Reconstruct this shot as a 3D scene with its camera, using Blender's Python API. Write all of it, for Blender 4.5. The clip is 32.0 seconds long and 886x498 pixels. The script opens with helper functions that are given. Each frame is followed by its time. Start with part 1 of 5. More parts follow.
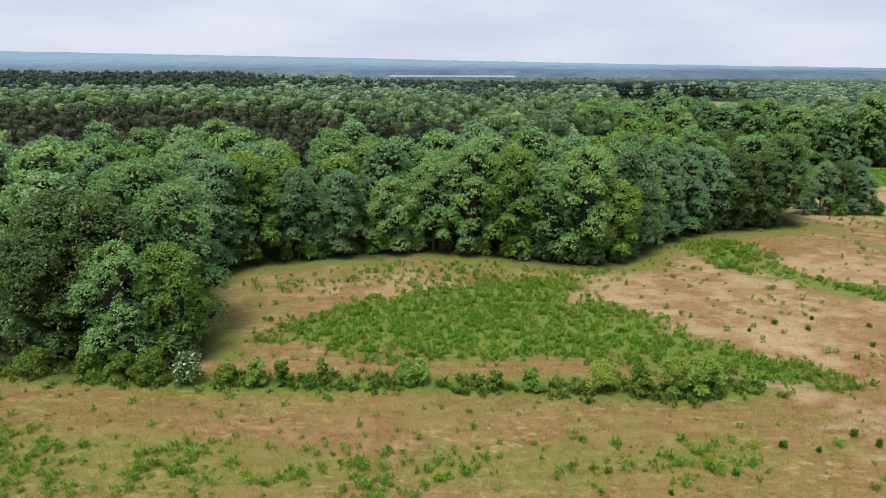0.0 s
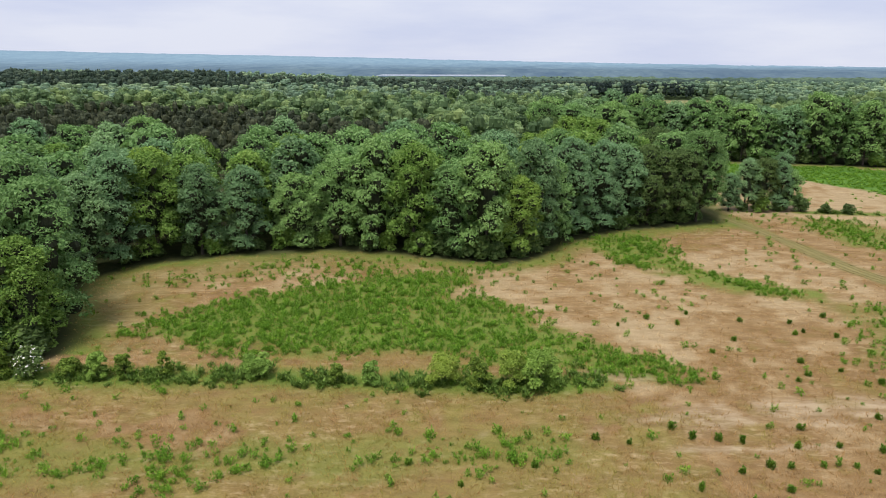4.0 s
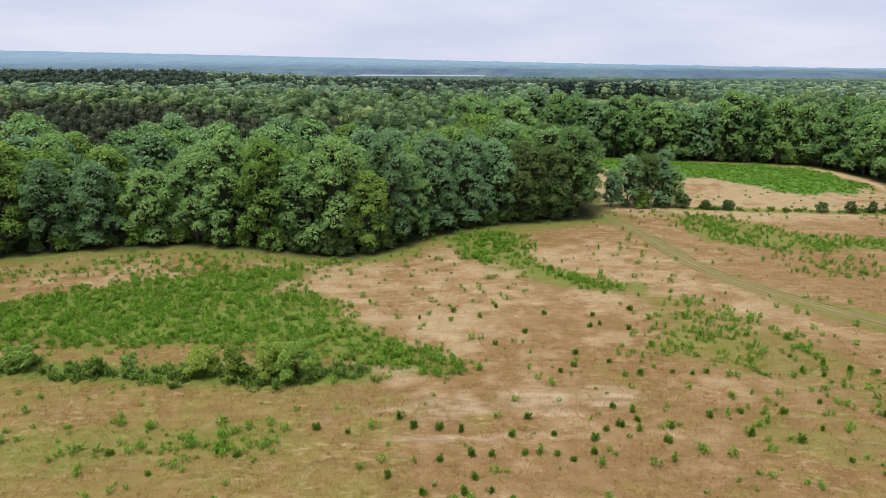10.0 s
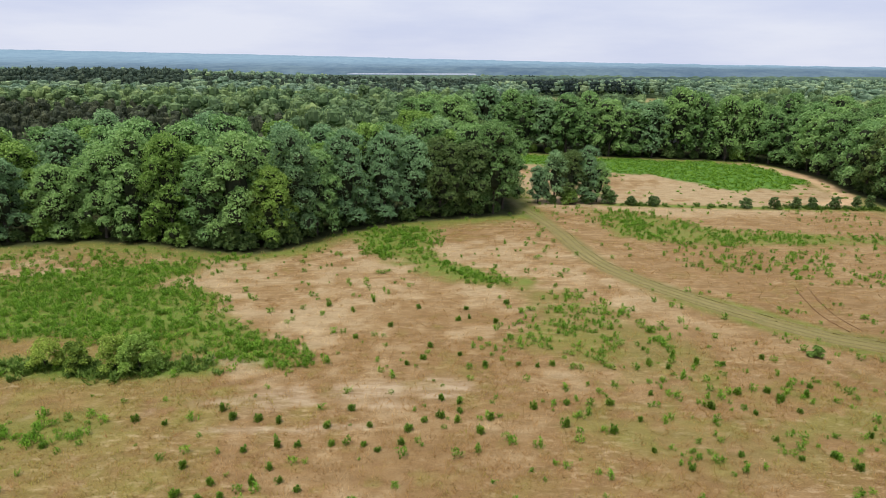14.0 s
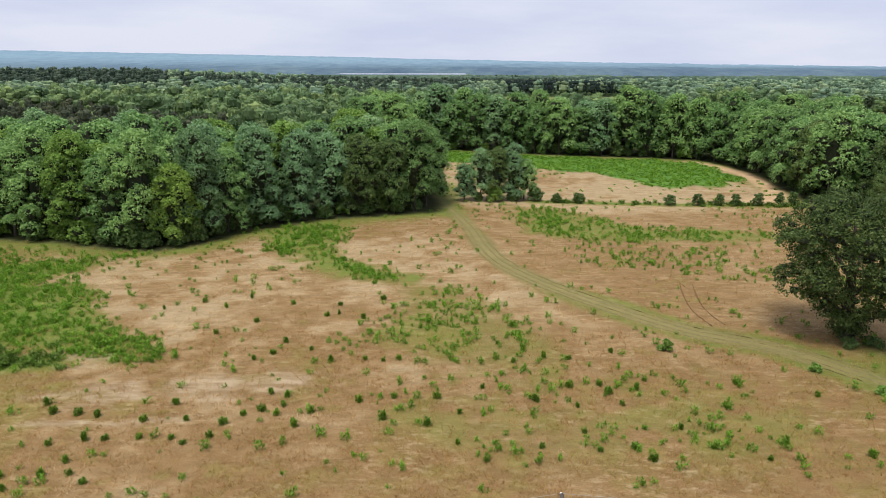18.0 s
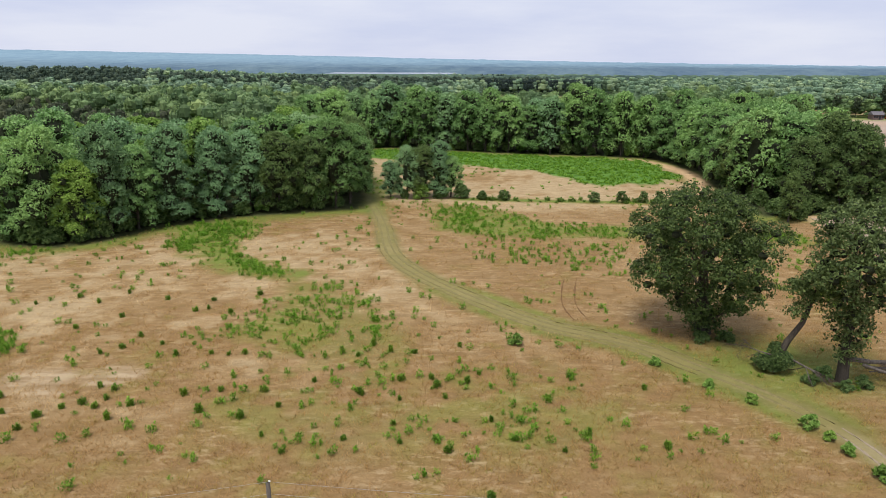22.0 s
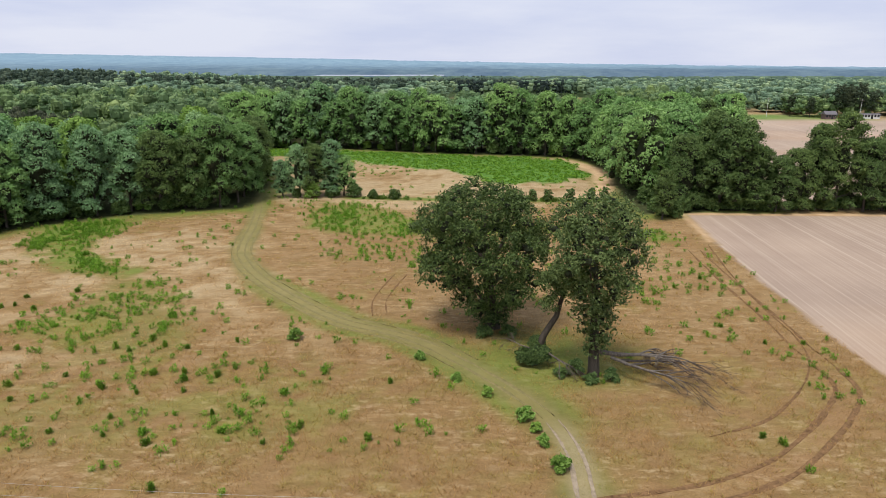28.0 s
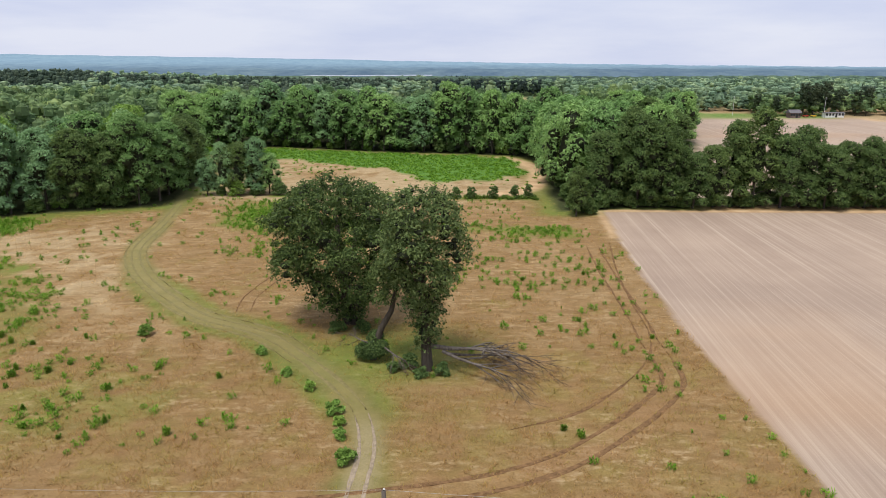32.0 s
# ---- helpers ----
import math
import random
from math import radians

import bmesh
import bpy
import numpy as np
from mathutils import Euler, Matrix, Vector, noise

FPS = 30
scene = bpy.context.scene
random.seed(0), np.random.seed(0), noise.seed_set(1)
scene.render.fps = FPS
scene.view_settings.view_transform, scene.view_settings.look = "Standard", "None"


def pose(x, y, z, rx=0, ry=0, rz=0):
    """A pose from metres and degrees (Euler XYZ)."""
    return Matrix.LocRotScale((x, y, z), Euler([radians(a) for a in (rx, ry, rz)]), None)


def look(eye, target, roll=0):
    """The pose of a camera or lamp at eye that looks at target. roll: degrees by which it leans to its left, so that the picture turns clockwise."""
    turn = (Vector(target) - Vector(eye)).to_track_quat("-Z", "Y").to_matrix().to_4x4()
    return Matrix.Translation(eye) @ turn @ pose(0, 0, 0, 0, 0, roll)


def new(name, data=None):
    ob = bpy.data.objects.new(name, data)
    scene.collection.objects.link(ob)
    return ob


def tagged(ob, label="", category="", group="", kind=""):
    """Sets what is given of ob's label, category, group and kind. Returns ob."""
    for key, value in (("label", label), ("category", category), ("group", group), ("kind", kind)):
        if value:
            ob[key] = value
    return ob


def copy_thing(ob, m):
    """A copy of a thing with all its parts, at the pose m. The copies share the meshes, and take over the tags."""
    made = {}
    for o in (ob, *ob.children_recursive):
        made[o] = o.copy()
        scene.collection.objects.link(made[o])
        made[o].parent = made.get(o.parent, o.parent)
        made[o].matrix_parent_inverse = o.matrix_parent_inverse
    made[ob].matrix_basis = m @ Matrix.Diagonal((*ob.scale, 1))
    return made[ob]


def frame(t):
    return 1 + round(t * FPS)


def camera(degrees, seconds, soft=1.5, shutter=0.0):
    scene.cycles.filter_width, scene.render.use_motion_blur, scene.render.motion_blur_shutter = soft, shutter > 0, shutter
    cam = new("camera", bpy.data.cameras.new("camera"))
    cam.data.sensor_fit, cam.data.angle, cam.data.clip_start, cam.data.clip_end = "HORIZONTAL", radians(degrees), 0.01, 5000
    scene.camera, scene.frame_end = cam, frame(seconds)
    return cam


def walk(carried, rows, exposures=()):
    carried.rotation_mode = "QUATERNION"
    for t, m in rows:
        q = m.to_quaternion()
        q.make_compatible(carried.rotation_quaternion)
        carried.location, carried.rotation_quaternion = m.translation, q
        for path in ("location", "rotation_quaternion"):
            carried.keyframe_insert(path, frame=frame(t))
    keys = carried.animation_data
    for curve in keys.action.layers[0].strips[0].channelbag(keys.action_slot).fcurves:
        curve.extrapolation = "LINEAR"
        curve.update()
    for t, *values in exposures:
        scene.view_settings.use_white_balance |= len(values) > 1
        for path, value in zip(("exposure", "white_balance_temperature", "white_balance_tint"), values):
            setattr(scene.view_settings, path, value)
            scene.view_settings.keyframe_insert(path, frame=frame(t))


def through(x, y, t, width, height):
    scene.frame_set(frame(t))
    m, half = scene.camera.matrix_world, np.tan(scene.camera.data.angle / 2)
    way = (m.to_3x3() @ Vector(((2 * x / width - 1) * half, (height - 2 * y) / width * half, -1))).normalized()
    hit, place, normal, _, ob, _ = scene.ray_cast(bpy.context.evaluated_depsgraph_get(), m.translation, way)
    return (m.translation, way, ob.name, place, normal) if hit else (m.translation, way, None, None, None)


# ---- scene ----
cam = camera(68.0, 32.0, soft=0.75)
PATH = [
    (0.0, (0.839, -0.386, 30.300), (-1.255, 57.264, 13.806), 0.169),
    (2.0, (8.551, -0.178, 30.061), (6.541, 57.461, 13.518), 0.170),
    (4.0, (16.029, -0.025, 29.823), (14.075, 57.617, 13.281), 0.185),
    (6.0, (23.555, 0.095, 29.623), (21.871, 57.751, 13.099), 0.247),
    (8.0, (30.910, 0.195, 29.410), (29.502, 57.874, 12.944), 0.287),
    (10.0, (38.206, 0.266, 29.127), (37.088, 57.944, 12.635), 0.276),
    (12.0, (45.597, 0.295, 28.878), (44.644, 57.968, 12.358), 0.249),
    (14.0, (53.009, 0.245, 28.701), (52.083, 57.899, 12.113), 0.272),
    (16.0, (60.434, 0.163, 28.540), (59.621, 57.808, 11.915), 0.217),
    (18.0, (67.860, 0.062, 28.320), (67.132, 57.721, 11.739), 0.157),
    (20.0, (75.335, -0.019, 28.080), (74.713, 57.633, 11.468), 0.191),
    (22.0, (82.830, -0.106, 27.949), (82.287, 57.543, 11.329), 0.203),
    (24.0, (90.362, -0.197, 27.815), (89.854, 57.475, 11.271), 0.131),
    (26.0, (97.836, -0.210, 27.591), (97.304, 57.480, 11.109), 0.095),
    (28.0, (105.244, -0.213, 27.312), (104.793, 57.493, 10.886), 0.029),
    (30.0, (112.640, -0.222, 27.004), (112.340, 57.493, 10.605), -0.027),
    (32.0, (119.982, -0.193, 26.747), (119.922, 57.523, 10.351), -0.035),
]
walk(cam, [(t, look(eye, target, roll)) for t, eye, target, roll in PATH])

# ---- light: a bright overcast sky with a soft high sun ----
SUN_ELEVATION, SUN_AZIMUTH = radians(68), radians(-152)
world = bpy.data.worlds.new("overcast_sky")
scene.world = world
world.use_nodes = True
wn, wl = world.node_tree.nodes, world.node_tree.links
wn.clear()
sky = wn.new("ShaderNodeTexSky")
sky.sky_type, sky.sun_disc = "NISHITA", False
sky.sun_elevation, sky.sun_rotation = SUN_ELEVATION, SUN_AZIMUTH
sky.air_density, sky.dust_density = 1.0, 2.0
coord = wn.new("ShaderNodeTexCoord")
stretch = wn.new("ShaderNodeMapping")
stretch.inputs["Scale"].default_value = (1.6, 1.6, 9.0)
cloud = wn.new("ShaderNodeTexNoise")
cloud.inputs["Scale"].default_value, cloud.inputs["Detail"].default_value = 1.7, 6.0
cloud.inputs["Roughness"].default_value = 0.55
tone = wn.new("ShaderNodeValToRGB")
tone.color_ramp.elements[0].position, tone.color_ramp.elements[0].color = 0.36, (0.63, 0.68, 0.87, 1)
tone.color_ramp.elements[1].position, tone.color_ramp.elements[1].color = 0.64, (0.77, 0.80, 0.925, 1)
scaled = wn.new("ShaderNodeVectorMath")
scaled.operation = "SCALE"
scaled.inputs["Scale"].default_value = 0.10
veil = wn.new("ShaderNodeMix")
veil.data_type = "RGBA"
veil.inputs["Factor"].default_value = 0.93
back = wn.new("ShaderNodeBackground")
back.inputs["Strength"].default_value = 1.03
out = wn.new("ShaderNodeOutputWorld")
wl.new(coord.outputs["Generated"], stretch.inputs["Vector"])
wl.new(stretch.outputs["Vector"], cloud.inputs["Vector"])
wl.new(cloud.outputs["Fac"], tone.inputs["Fac"])
wl.new(sky.outputs["Color"], scaled.inputs[0])
wl.new(scaled.outputs["Vector"], veil.inputs["A"])
wl.new(tone.outputs["Color"], veil.inputs["B"])
wl.new(veil.outputs["Result"], back.inputs["Color"])
wl.new(back.outputs["Background"], out.inputs["Surface"])

sun_data = bpy.data.lights.new("sun", "SUN")
sun_data.energy, sun_data.angle, sun_data.color = 3.1, radians(20), (1.0, 0.96, 0.9)
sun = new("sun", sun_data)
sun_way = Vector((math.sin(SUN_AZIMUTH) * math.cos(SUN_ELEVATION), math.cos(SUN_AZIMUTH) * math.cos(SUN_ELEVATION), math.sin(SUN_ELEVATION)))
sun.matrix_world = look(sun_way * 500, (0, 0, 0))


# ---- small tools ----
def hash2(i, j, seed):
    n = (i * 374761393 + j * 668265263 + seed * 974634777).astype(np.int64) & 0x7FFFFFFF
    n = ((n ^ (n >> 13)) * 1274126177) & 0x7FFFFFFF
    return ((n ^ (n >> 16)) & 0xFFFFFF) / float(0xFFFFFF)


def value_noise(x, y, seed=0):
    i, j = np.floor(x).astype(np.int64), np.floor(y).astype(np.int64)
    u, v = x - i, y - j
    u, v = u * u * (3 - 2 * u), v * v * (3 - 2 * v)
    a, b = hash2(i, j, seed), hash2(i + 1, j, seed)
    c, d = hash2(i, j + 1, seed), hash2(i + 1, j + 1, seed)
    return (a * (1 - u) + b * u) * (1 - v) + (c * (1 - u) + d * u) * v


def fbm(x, y, scale, seed=0, octaves=4):
    total, weight, size = 0, 0, 1.0
    for k in range(octaves):
        total = total + size * value_noise(x / scale * 2**k + 17.3 * k, y / scale * 2**k - 9.1 * k, seed + k)
        weight += size
        size *= 0.5
    return total / weight


def smooth(a, b, x):
    u = np.clip((x - a) / (b - a), 0, 1)
    return u * u * (3 - 2 * u)


def inside(poly, x, y):
    """Whether points lie in a polygon."""
    hit = np.zeros(np.shape(x), bool)
    for (x0, y0), (x1, y1) in zip(poly, poly[1:] + poly[:1]):
        if y0 != y1:
            hit ^= ((y0 > y) != (y1 > y)) & (x < (x1 - x0) * (y - y0) / (y1 - y0) + x0)
    return hit


def away(line, x, y, closed=False):
    """Distance from points to a polyline."""
    best = np.full(np.shape(x), 1e9)
    ends = line[1:] + line[:1] if closed else line[1:]
    for (x0, y0), (x1, y1) in zip(line, ends):
        dx, dy = x1 - x0, y1 - y0
        k = np.clip(((x - x0) * dx + (y - y0) * dy) / (dx * dx + dy * dy + 1e-9), 0, 1)
        best = np.minimum(best, np.hypot(x - x0 - k * dx, y - y0 - k * dy))
    return best


def depth_in(poly, x, y):
    """Signed distance to a polygon's edge, positive within."""
    d = away(poly, x, y, closed=True)
    return np.where(inside(poly, x, y), d, -d)


def curve_through(points, step=1.5):
    """A smooth polyline through points (Catmull-Rom)."""
    p = [points[0]] + list(points) + [points[-1]]
    rows = []
    for a, b, c, d in zip(p, p[1:], p[2:], p[3:]):
        n = max(2, int(math.hypot(c[0] - b[0], c[1] - b[1]) / step))
        for k in range(n):
            t = k / n
            rows.append(tuple(0.5 * (2 * b[i] + (c[i] - a[i]) * t + (2 * a[i] - 5 * b[i] + 4 * c[i] - d[i]) * t * t + (3 * b[i] - a[i] - 3 * c[i] + d[i]) * t**3) for i in range(len(b))))
    return rows + [tuple(points[-1])]


def mesh_of(name, verts, faces, material, smooth_shade=False):
    me = bpy.data.meshes.new(name)
    verts, faces = np.asarray(verts, np.float32), np.asarray(faces, np.int32)
    me.vertices.add(len(verts))
    me.vertices.foreach_set("co", verts.ravel())
    n = faces.shape[1]
    me.loops.add(faces.size)
    me.loops.foreach_set("vertex_index", faces.ravel())
    me.polygons.add(len(faces))
    me.polygons.foreach_set("loop_start", np.arange(0, faces.size, n, dtype=np.int32))
    me.polygons.foreach_set("use_smooth", np.full(len(faces), smooth_shade))
    me.update(calc_edges=True)
    if material:
        me.materials.append(material)
    return me


def part(name, me, parent, label=""):
    ob = new(name, me)
    ob.parent = parent
    return tagged(ob, label)


def tube(points, radii, sides=8):
    """A tapered tube along points: verts and quads, closed at its far end."""
    pts = [Vector(p) for p in points]
    verts, faces = [], []
    for k, p in enumerate(pts):
        way = (pts[min(k + 1, len(pts) - 1)] - pts[max(k - 1, 0)]).normalized()
        side = way.cross(Vector((0.31, 0.95, 0.05))).normalized()
        up = way.cross(side)
        for s in range(sides):
            a = 2 * math.pi * s / sides
            verts.append(p + (side * math.cos(a) + up * math.sin(a)) * radii[k])
    for k in range(len(pts) - 1):
        for s in range(sides):
            a, b = k * sides + s, k * sides + (s + 1) % sides
            faces.append((a, b, b + sides, a + sides))
    return [tuple(v) for v in verts], faces


def joined(pieces):
    verts, faces = [], []
    for v, f in pieces:
        k = len(verts)
        verts += list(v)
        faces += [tuple(i + k for i in q) for q in f]
    return verts, faces


# ---- the plan, in metres ----
WOOD = [(-420, 40), (-120, 56), (-47, 58), (-29, 58.5), (-26, 62), (-29, 70), (-34.5, 78), (-36.5, 86), (-32, 93), (-22, 97.5), (-15, 99.5), (-8, 101.5), (-1, 101.5), (5, 100.5), (10, 98.5), (16, 96.5), (23, 96), (28, 99), (33, 108), (43, 116), (54, 120), (66, 125), (64, 150), (36, 217), (66, 216), (98, 206), (124, 200), (142, 195), (145, 184), (147, 171), (143, 145), (141, 119), (153, 121.5), (166, 123), (206, 225), (250, 372), (260, 520)]
CROP = [(30, 217), (66, 213), (98, 203), (124, 196), (140, 190), (139, 166), (130, 153), (119, 153), (105, 170.5), (88, 182), (76, 190), (40, 200)]
PLOUGHED = [(149.6, 119.3), (147.5, 100), (145.6, 80), (144.9, 62), (144.6, 51), (144.6, 36), (144.6, -60), (420, -60), (420, 117), (193, 118.2), (171, 119)]
PLOUGHED_FAR = [(170, 130), (420, 130), (420, 200), (420, 280), (347, 300), (328, 318), (318, 336), (275, 336), (230, 336), (206, 232)]
PALE_STRIP = [(228, 336), (275, 337), (318, 337), (330, 352), (296, 366), (286, 363), (250, 377)]
DRIVE = [(316, 337), (328, 319), (347, 301), (385, 284)]
TRACK = curve_through([(64, 140), (68.5, 124), (71.5, 110), (73, 100), (75, 92), (80, 82.5), (87, 73.5), (94, 66.5), (101, 62.5), (106, 57.5), (110.5, 51.5), (112.9, 47.5), (114.3, 43), (114.4, 38), (114.1, 33), (113.8, 10), (112, -40)])
ARC = curve_through([(105, 33.5), (117.5, 36), (123, 37.3), (129, 40.2), (134.5, 45), (138.6, 49.5), (140.6, 53.5), (140.3, 58), (141, 67), (141.7, 84), (143, 100), (146, 118), (146, 126)])
DIRT_ROAD = curve_through([(137, 191), (140.4, 185), (144, 171), (141.4, 150), (138, 141), (132, 136.5)])
HEDGE = [(-52, 58.5), (-36, 58), (-26, 57), (-19, 56.7), (-13, 57), (-4, 58), (4, 57.3), (14, 57.2), (22, 56.6), (29, 58)]
FAR_HEDGE = [(85, 134.6), (95, 133.6), (113, 132.3), (126, 131.7), (138, 131.6)]
FALLOW = [(64, 258), (178, 258), (214, 500), (211, 546), (110, 548), (104, 500)]
MEADOW = [(-22, 67), (-22, 72), (-17, 75), (-14, 79), (-7, 85), (3, 89), (11, 92), (21, 93), (15, 83), (21, 79), (25, 73.5), (29, 70), (33, 64), (37, 59.5), (27, 59.5), (23, 62), (11, 63), (2, 63.5), (-9, 63.5), (-15, 65)]
SWATH = [(36, 110), (50, 111), (48.5, 99), (55, 90), (65, 84), (56, 82), (49, 88), (43, 95), (39, 101)]
CLUSTER = [(62, 79), (68, 82), (72, 75), (78, 66), (77, 59), (66, 58.5), (63, 64), (57, 63), (63, 72)]
STRIP = [(79, 131), (92, 125.5), (100, 114), (122, 109), (141, 106), (141, 101), (118, 104), (92, 103), (81, 108)]
LOW = [(-60, 50), (-26, 47.5), (-9, 46.5), (5, 46.8), (22, 48.5), (25, 45), (12, 42), (-1, 40.5), (-21, 40), (-60, 38)]
SAND = [(41, 53.7), (47, 55.3), (54.5, 54.8), (54, 53.2), (48, 52.2), (36, 51.5), (28, 51)]

FLUSH = [(66, 58), (80, 60), (96, 55), (99, 45), (90, 41), (70, 42), (60, 50)]
SCALD = [(28, 60.6), (31, 60.0), (34.8, 58.9), (33, 58.2), (29, 59.3)]
SCRAPE = [(18, 48.2), (27, 46.9), (34, 46.8), (41, 46.9), (46, 47.6)]


def terrain(x, y):
    """The lie of the land: level by the fields, a shallow valley with the lake, then a long wooded ridge."""
    dip = -11 * smooth(640, 1000, y) * (1 - smooth(1450, 1500, y))
    ridge = smooth(1500, 4200, y) * (17.5 - 0.0172 * np.clip(x, -4000, 3600))
    rise = 5.5 * smooth(60, -260, x) * smooth(380, 600, y) * (1 - smooth(760, 1000, y))
    hills = smooth(1600, 2600, y) * 9 * (fbm(x, y, 900, 5) - 0.5)
    return dip + rise + ridge + hills


def ground_masks(x, y):
    wob = fbm(x, y, 7, 3) - 0.5
    fine = fbm(x, y, 1.7, 8, 3) - 0.5
    m = {}
    green = np.zeros_like(x)
    for poly, soft, gain in ((MEADOW, 3.0, 0.85), (SWATH, 2.2, 0.8), (CLUSTER, 3.0, 0.35), (STRIP, 3.0, 0.6), (LOW, 2.0, 0.34)):
        d = depth_in(poly, x, y) + 6 * wob + 3 * fine
        green = np.maximum(green, gain * smooth(-soft * 0.6, soft, d))
    d_wood = depth_in(WOOD, x, y)
    verge = np.maximum(0.68 * smooth(-7.0, -1.5, d_wood + 5 * wob), 0.34 * smooth(-15.0, -3.0, d_wood + 9 * wob) * smooth(30, 5, x)) * (y > 62)
    shade_turf = 0.58 * np.exp(-(((x - 114.5) / 9.0) ** 2 + ((y - 57.5) / 7.0) ** 2) ** 1.5) * (0.6 + 0.9 * (fine + 0.5))
    green = np.maximum(np.maximum(green, verge), shade_turf)
    shade_turf = np.maximum(shade_turf, 0.6 * np.exp(-(((x - 110.5) / 6.5) ** 2 + ((y - 63.5) / 4.5) ** 2) ** 1.5))
    verge_strip = 0.55 * np.exp(-(((away(TRACK, x, y) - 2.2) / 0.9) ** 2)) * smooth(44, 48, y) * smooth(84, 76, y) * (0.4 + 1.2 * (fine + 0.5))
    flush = 0.22 * smooth(-2, 3, depth_in(FLUSH, x, y) + 9 * wob) * smooth(0.42, 0.6, fbm(x, y, 3.2, 93))
    green = np.maximum(np.maximum(green, verge_strip), flush)
    hedge = np.exp(-((away(HEDGE, x, y) / 1.9) ** 2))
    hedge = np.maximum(hedge, np.exp(-((away(FAR_HEDGE, x, y) / 1.6) ** 2)))
    green = np.maximum(green, hedge)
    m["green"] = green
    d_track = away(TRACK, x, y)
    d_track = np.where((x > 40) & (x < 150), d_track, 99)
    m["track"] = np.exp(-(((d_track + 1.6 * wob) / 1.9) ** 4))
    m["wheel"] = np.exp(-((d_track / 1.15) ** 4))
    m["rut"] = np.exp(-((d_track / 1.0) ** 4)) * smooth(47, 43, y) * 0.22
    d_arc = away(ARC, x, y)
    m["arc"] = np.exp(-((d_arc / 1.3) ** 4)) * (0.2 * smooth(62, 45, y) + 0.08)
    m["arc"] = np.maximum(m["arc"], 0.38 * np.exp(-(((x - 119.5) / 4.5) ** 2 + ((y - 50.3 + 0.8 * wob) / 1.3) ** 2)) * (0.4 + 1.2 * (fine + 0.5)))
    scrape = np.exp(-((away(SCRAPE, x, y) + 0.9 * fine) / 0.3) ** 2) * smooth(0.42, 0.6, fbm(x, y, 6, 81))
    pale = np.maximum(smooth(-1.6, 1.4, depth_in(SAND, x, y) + 7 * fine), smooth(-0.5, 0.5, depth_in(SCALD, x, y) + 2 * fine))
    m["sand"] = np.maximum(0.42 * pale, 0.7 * scrape)
    plough = smooth(-0.15, 0.35, depth_in(PLOUGHED, x, y) + 0.5 * fine)
    plough = np.maximum(plough, smooth(-1, 1, depth_in(PLOUGHED_FAR, x, y)))
    m["plough"] = plough
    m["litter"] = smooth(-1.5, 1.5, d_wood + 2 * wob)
    far = np.maximum(smooth(400, 425, y), smooth(400, 480, np.abs(x - 60)))
    fallow = smooth(-4, 4, depth_in(FALLOW, x, y))
    m["far"] = far * (1 - fallow)
    m["litter"] = m["litter"] * (1 - fallow)
    # how dry the sward is: 0 green, 0.35 olive, 0.6 rusty, 1 pale straw
    dry = 0.82 + 0.9 * (fbm(x, y, 16, 41) - 0.5) + 1.0 * (fbm(x, y, 1.9, 47, 3) - 0.5)
    dry = dry - 0.30 * smooth(62, 46, y) - 0.24 * smooth(60, 15, x) * smooth(67, 58, y)
    dry = dry - 0.38 * smooth(0.54, 0.68, fbm(x, y, 11, 53)) * (0.4 + 0.6 * smooth(75, 55, y)) * (1 - 0.75 * smooth(92, 108, x))
    dry = dry - 0.42 * np.exp(-(((y - 53.6 - 2 * wob) / 3.4) ** 2)) * smooth(36, 22, x)
    dry = dry - 0.10 * np.exp(-(((x + 22 - 8 * wob) / 7) ** 2)) * smooth(60, 66, y) * smooth(98, 90, y)
    dry = dry + 0.25 * smooth(122, 130, y) * smooth(55, 65, x)
    right = smooth(62, 100, x) * smooth(130, 120, y)
    dry = dry * (1 - right) + (0.50 - 0.06 * smooth(62, 50, y) + 0.5 * (dry - 0.62)) * right
    floor_ = 0.38 + 0.08 * smooth(30, 62, x)
    gold = 0.22 * smooth(24, -6, x) * (fbm(x, y, 5, 97) - 0.2)
    m["dry"] = np.clip(np.maximum(dry + gold, floor_ + 0.3 * fine) * (1 - 0.7 * green), 0.0, 1)
    crop = smooth(-2.0, 1.0, depth_in(CROP, x, y) + 9 * wob + 2 * fine)
    strip = 0.8 * smooth(-1, 1, depth_in(PALE_STRIP, x, y)) * (0.7 + 0.6 * fbm(x, y, 12, 91))
    m["crop"] = np.maximum(np.maximum(crop, strip), fallow * (0.15 + 0.35 * fbm(x, y, 60, 92)))
    road = np.maximum(np.exp(-((away(DIRT_ROAD, x, y) / 2.6) ** 4)), np.exp(-((away(DRIVE, x, y) / 2.4) ** 4)))
    edge = np.abs(depth_in(PLOUGHED, x, y) + 0.6)
    m["plough"] = np.maximum(plough, 0)
    m["dirt"] = np.maximum(road, 0.75 * np.exp(-((edge / 0.7) ** 2)) * (y > 100) + 0.8 * np.exp(-(((y - 120.2 + 0.02 * (x - 150)) / 0.9) ** 2)) * (x > 150))
    return m


